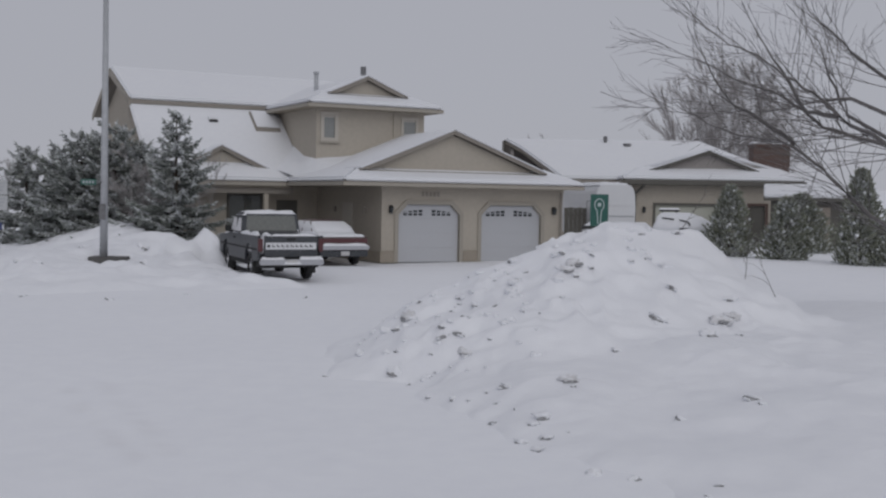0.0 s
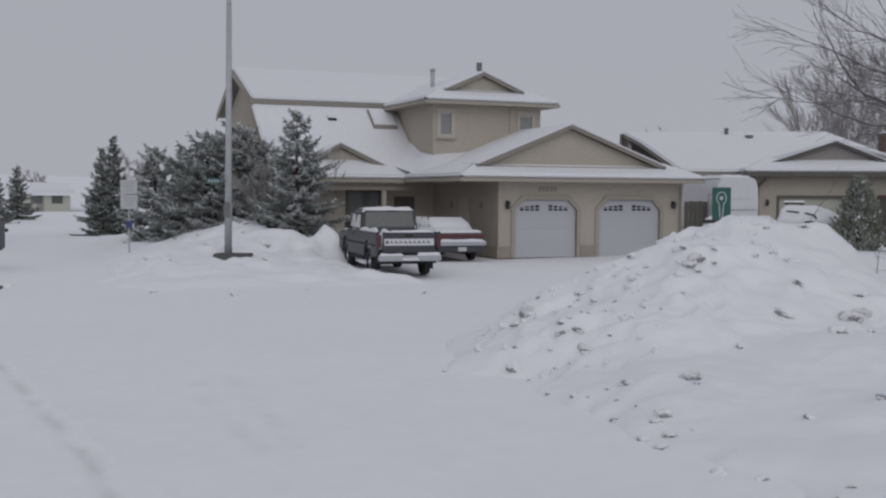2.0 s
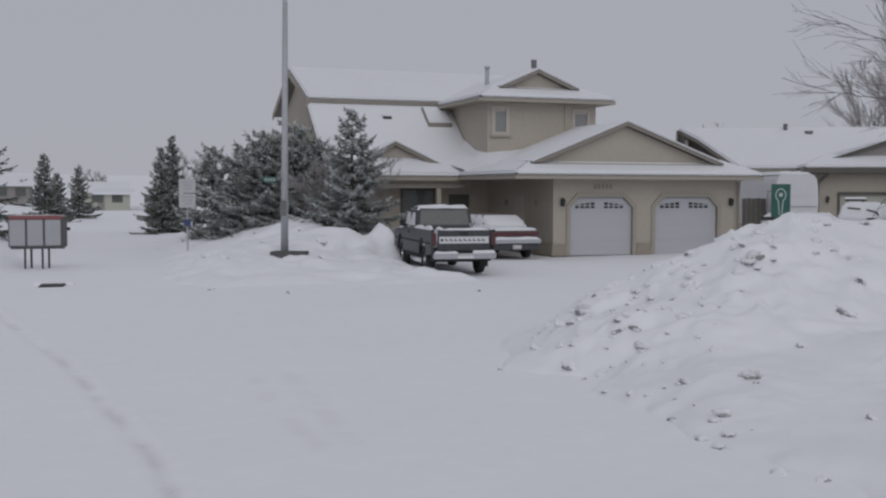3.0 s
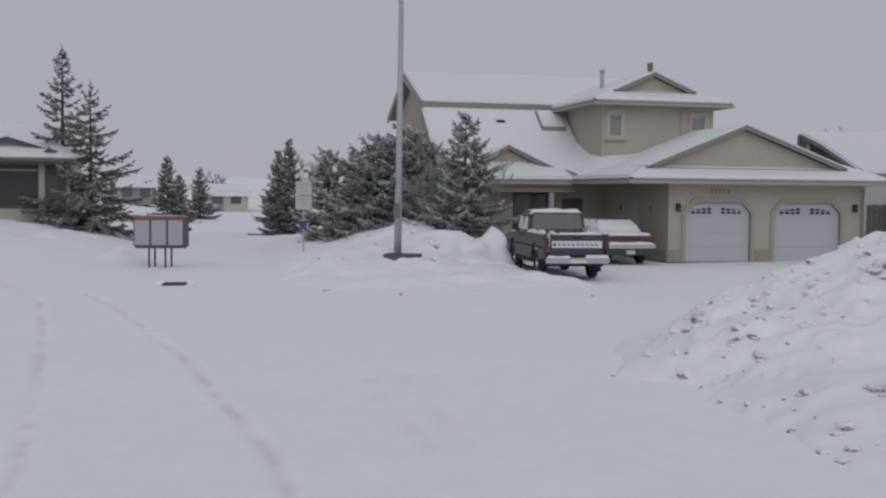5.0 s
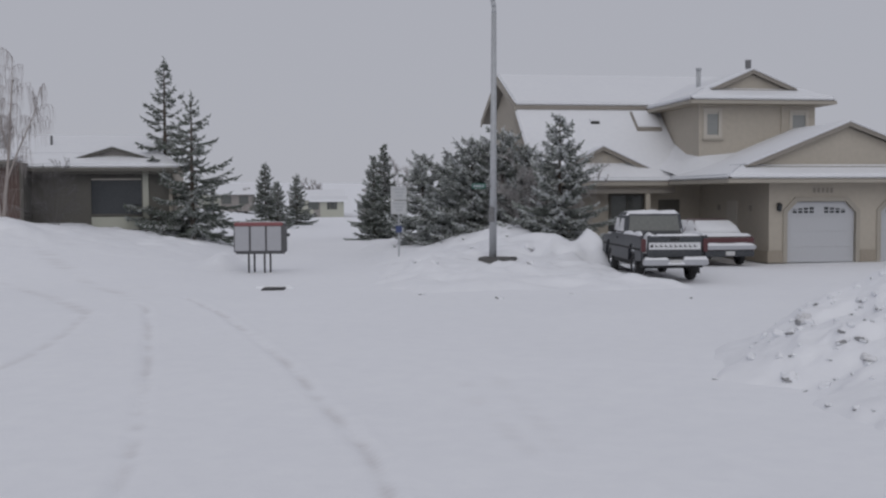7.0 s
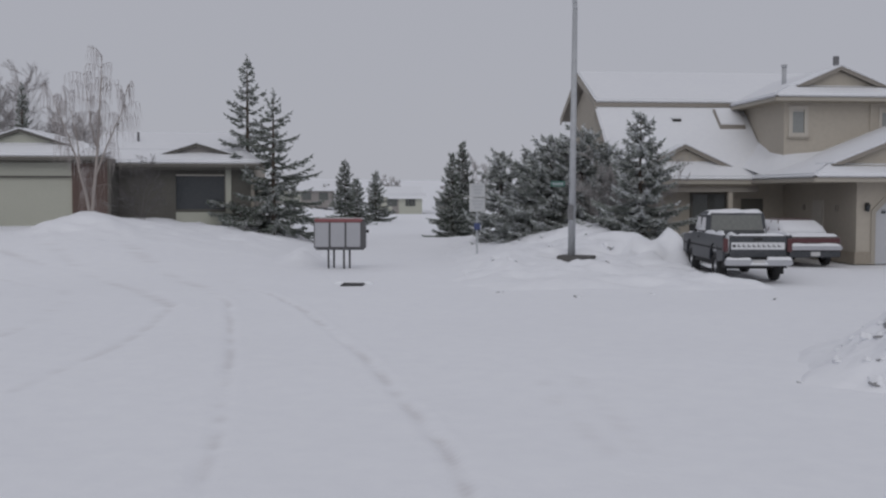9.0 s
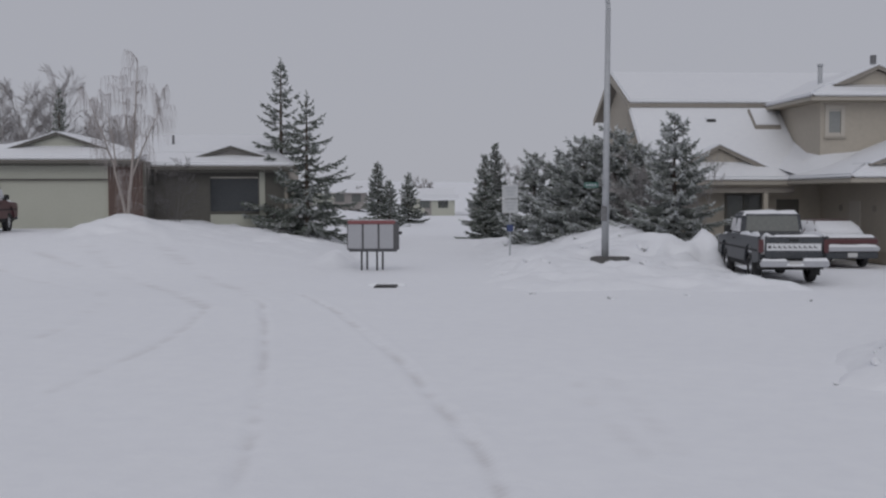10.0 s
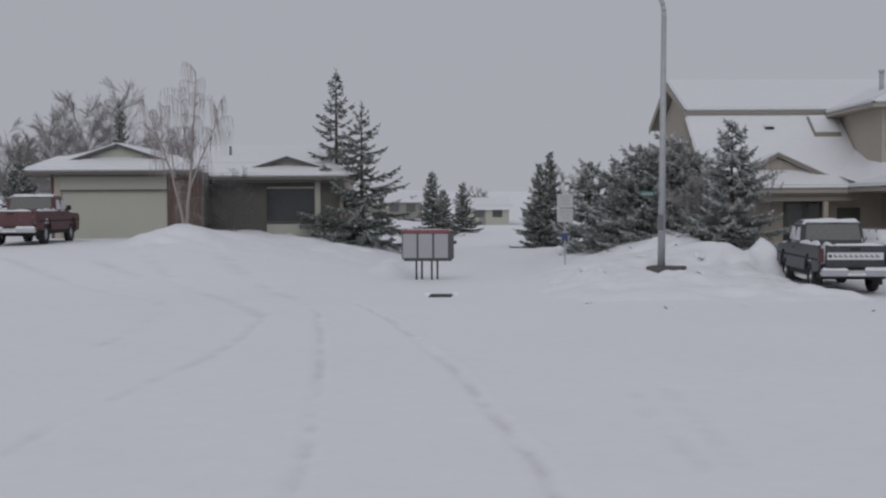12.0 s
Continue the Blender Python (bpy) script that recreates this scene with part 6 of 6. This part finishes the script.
nb_soup.ob("crown", BARK, near)
# twigs that poke out of the pile
for i, (x, y) in enumerate(((5.35, 15.6), (5.0, 16.2), (4.2, 17.4))):
    tw = thing("dry_stem", pose(x, y, snow_top(x, y) - 0.1), "thin dry stem arching out of the snow", "twig", "dry stems")
    sp = Soup()
    grow(sp, random.Random(60 + i), Vector((0, 0, 0)), Vector((-0.3 + 0.4 * i, 0.1, 1)), 1.0, 0.008, 1, 0.22, 0.6, 4, 0.004)
    sp.ob("stem", BARK, tw)


# ---- clods on the snow ----
def lump_mesh(rnd, r, longer, wide, flat, sub=3):
    bm = bmesh.new()
    bmesh.ops.create_icosphere(bm, subdivisions=sub, radius=r)
    off = Vector((rnd.uniform(0, 50), rnd.uniform(0, 50), rnd.uniform(0, 50)))
    for v in bm.verts:
        q = v.co / r
        k = 1 + 0.6 * noise.noise(q * 1.1 + off) + 0.4 * noise.noise(q * 2.7 + off) + 0.2 * noise.noise(q * 6 + off)
        v.co = Vector((v.co.x * longer, v.co.y * wide, v.co.z * flat)) * max(0.3, k)
    return bm


def clod(x, y, r, kind, seed):
    """A lump of ploughed snow; a dark lump below its downhill edge stands for undercut shade and some grit."""
    rnd = random.Random(seed)
    e = 0.15
    gx_ = (snow_top(x + e, y) - snow_top(x - e, y)) / (2 * e)
    gy_ = (snow_top(x, y + e) - snow_top(x, y - e)) / (2 * e)
    down = Vector((-gx_, -gy_ - 0.15, 0)).normalized()
    turn = math.degrees(math.atan2(down.y, down.x)) + 90 + rnd.uniform(-35, 35)
    names = {0: "dark gritty lump painted as a shaded hollow in the snow", 1: "lump of ploughed snow with painted undercut shade below", 2: "large dirty block of ice and snow", 3: "clean rounded lump of ploughed snow"}
    top = snow_top(x, y)
    if kind == 0:
        ob = part("snow_clod", lump_mesh(rnd, r * 0.85, rnd.uniform(1.3, 2.0), 0.8, 0.6), SHADE_GRIT, None, "", True)
        ob.matrix_basis = pose(x, y, top - 0.12 * r, rnd.uniform(-20, 20), rnd.uniform(-30, 30), turn)
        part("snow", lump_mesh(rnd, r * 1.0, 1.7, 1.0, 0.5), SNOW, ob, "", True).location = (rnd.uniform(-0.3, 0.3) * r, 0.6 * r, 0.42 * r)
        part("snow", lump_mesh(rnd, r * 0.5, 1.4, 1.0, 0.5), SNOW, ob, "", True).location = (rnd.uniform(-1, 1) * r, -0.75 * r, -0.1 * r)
    else:
        ob = part("snow_clod", lump_mesh(rnd, r, rnd.uniform(1.1, 1.6), 1.0, rnd.uniform(0.65, 0.9)), SNOW_DIRTY if kind == 2 else SNOW, None, "", True)
        ob.matrix_basis = pose(x, y, top + 0.12 * r, rnd.uniform(-15, 15), rnd.uniform(-15, 15), turn)
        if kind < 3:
            # dark lump added as the shade of the undercut
            g = part("undercut_shade", lump_mesh(rnd, r * 0.7, rnd.uniform(1.1, 1.6), 0.7, 0.5), SHADE_GRIT, ob, "undercut shade put into a dark lump", True)
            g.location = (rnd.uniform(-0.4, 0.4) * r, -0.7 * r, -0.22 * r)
    return tagged(ob, names[kind], "snow lump", "lumps on the snow heap")


CLODS_TOE = ((2.35, 8.39, 13, 0), (2.5, 8.63, 20, 0), (1.9, 9.02, 34, 1), (1.59, 9.2, 45, 1), (1.18, 10.05, 38, 0), (1.07, 10.34, 35, 0), (1.31, 10.37, 35, 0), (1.55, 10.49, 12, 1), (2.68, 10.66, 33, 0), (3.51, 10.73, 25, 0), (1.23, 10.74, 28, 0), (1.35, 10.94, 58, 1), (3.5, 10.95, 48, 0), (0.87, 11.2, 29, 0), (1.11, 11.39, 17, 0), (0.93, 11.73, 18, 0), (1.78, 11.79, 22, 0))
CLODS_FACE = ((1.76, 12.0, 64, 2), (0.66, 12.05, 18, 0), (0.86, 12.13, 18, 1), (1.06, 12.14, 58, 0), (0.49, 12.24, 32, 1), (0.22, 12.61, 24, 1), (2.53, 13.24, 36, 1), (-0.03, 13.6, 20, 0), (0.51, 13.65, 20, 0), (3.79, 13.78, 70, 1), (1.02, 13.86, 21, 1), (0.7, 13.88, 57, 2), (-0.2, 13.99, 70, 1), (0.26, 14.02, 21, 1), (4.28, 14.04, 33, 1), (0.63, 14.16, 45, 0), (0.41, 14.19, 42, 0))
CLODS_SIDE = ((-1.1, 14.19, 21, 0), (1.69, 14.19, 16, 1), (3.24, 14.29, 56, 0), (0.39, 14.31, 32, 0), (0.76, 14.36, 16, 0), (4.15, 14.52, 79, 2), (2.0, 14.57, 22, 0), (1.11, 14.7, 22, 0), (4.4, 14.76, 69, 2), (-0.69, 14.78, 50, 3), (2.01, 15.0, 51, 3), (-0.2, 15.01, 45, 1), (3.63, 15.03, 45, 0), (4.45, 15.09, 47, 1), (-0.35, 15.19, 51, 3), (2.31, 15.26, 40, 1), (2.2, 15.33, 58, 2))
CLODS_CREST = ((2.29, 15.41, 70, 2), (2.55, 15.43, 29, 1), (-0.02, 15.46, 81, 2), (0.58, 15.48, 23, 1), (2.57, 15.52, 29, 1), (1.51, 15.54, 35, 1), (0.69, 15.56, 23, 1), (3.15, 15.63, 36, 1), (0.11, 15.79, 29, 0), (3.38, 15.85, 36, 1), (1.66, 15.88, 30, 1), (0.87, 16.37, 18, 0), (3.51, 16.59, 32, 0), (4.16, 17.03, 46, 0))
for i, (x, y, mm, k) in enumerate(CLODS_TOE + CLODS_FACE + CLODS_SIDE + CLODS_CREST):
    clod(x, y, mm * 0.00125, k, 300 + i)
rn = random.Random(5)
for i in range(60):      # clean crumbs on the side of the pile that faces the drive
    x, y = rn.uniform(-0.8, 1.6), rn.uniform(13.2, 16.5)
    hh = float(heap_height(np.array([x]), np.array([y]))[0])
    if 0.06 < hh < 1.7:
        clod(x, y, rn.uniform(0.018, 0.05), rn.choice((1, 3, 3, 3)), 500 + i)
for i in range(26):      # clean blocks on the upper face and the crest
    x, y = rn.uniform(0.6, 3.8), rn.uniform(15.2, 16.9)
    hh = float(heap_height(np.array([x]), np.array([y]))[0])
    if hh > 0.8:
        clod(x, y, rn.uniform(0.03, 0.07), rn.choice((1, 3, 3, 3)), 700 + i)
for i, (x, y) in enumerate(((-8.8, 24.84), (-6.72, 24.29), (-5.29, 25.81), (-2.48, 25.26), (-7.35, 34.98), (-9.79, 32.4), (-7.6, 31.2), (-10.8, 30.4), (-11.3, 29.2), (-9.9, 29.0), (-8.2, 33.4))):
    clod(x, y, 0.05 + 0.02 * (i % 3 == 1) + 0.06 * (i > 5), (0, 0, 0, 0, 1, 1, 1, 1, 1, 1, 1)[i], 600 + i)
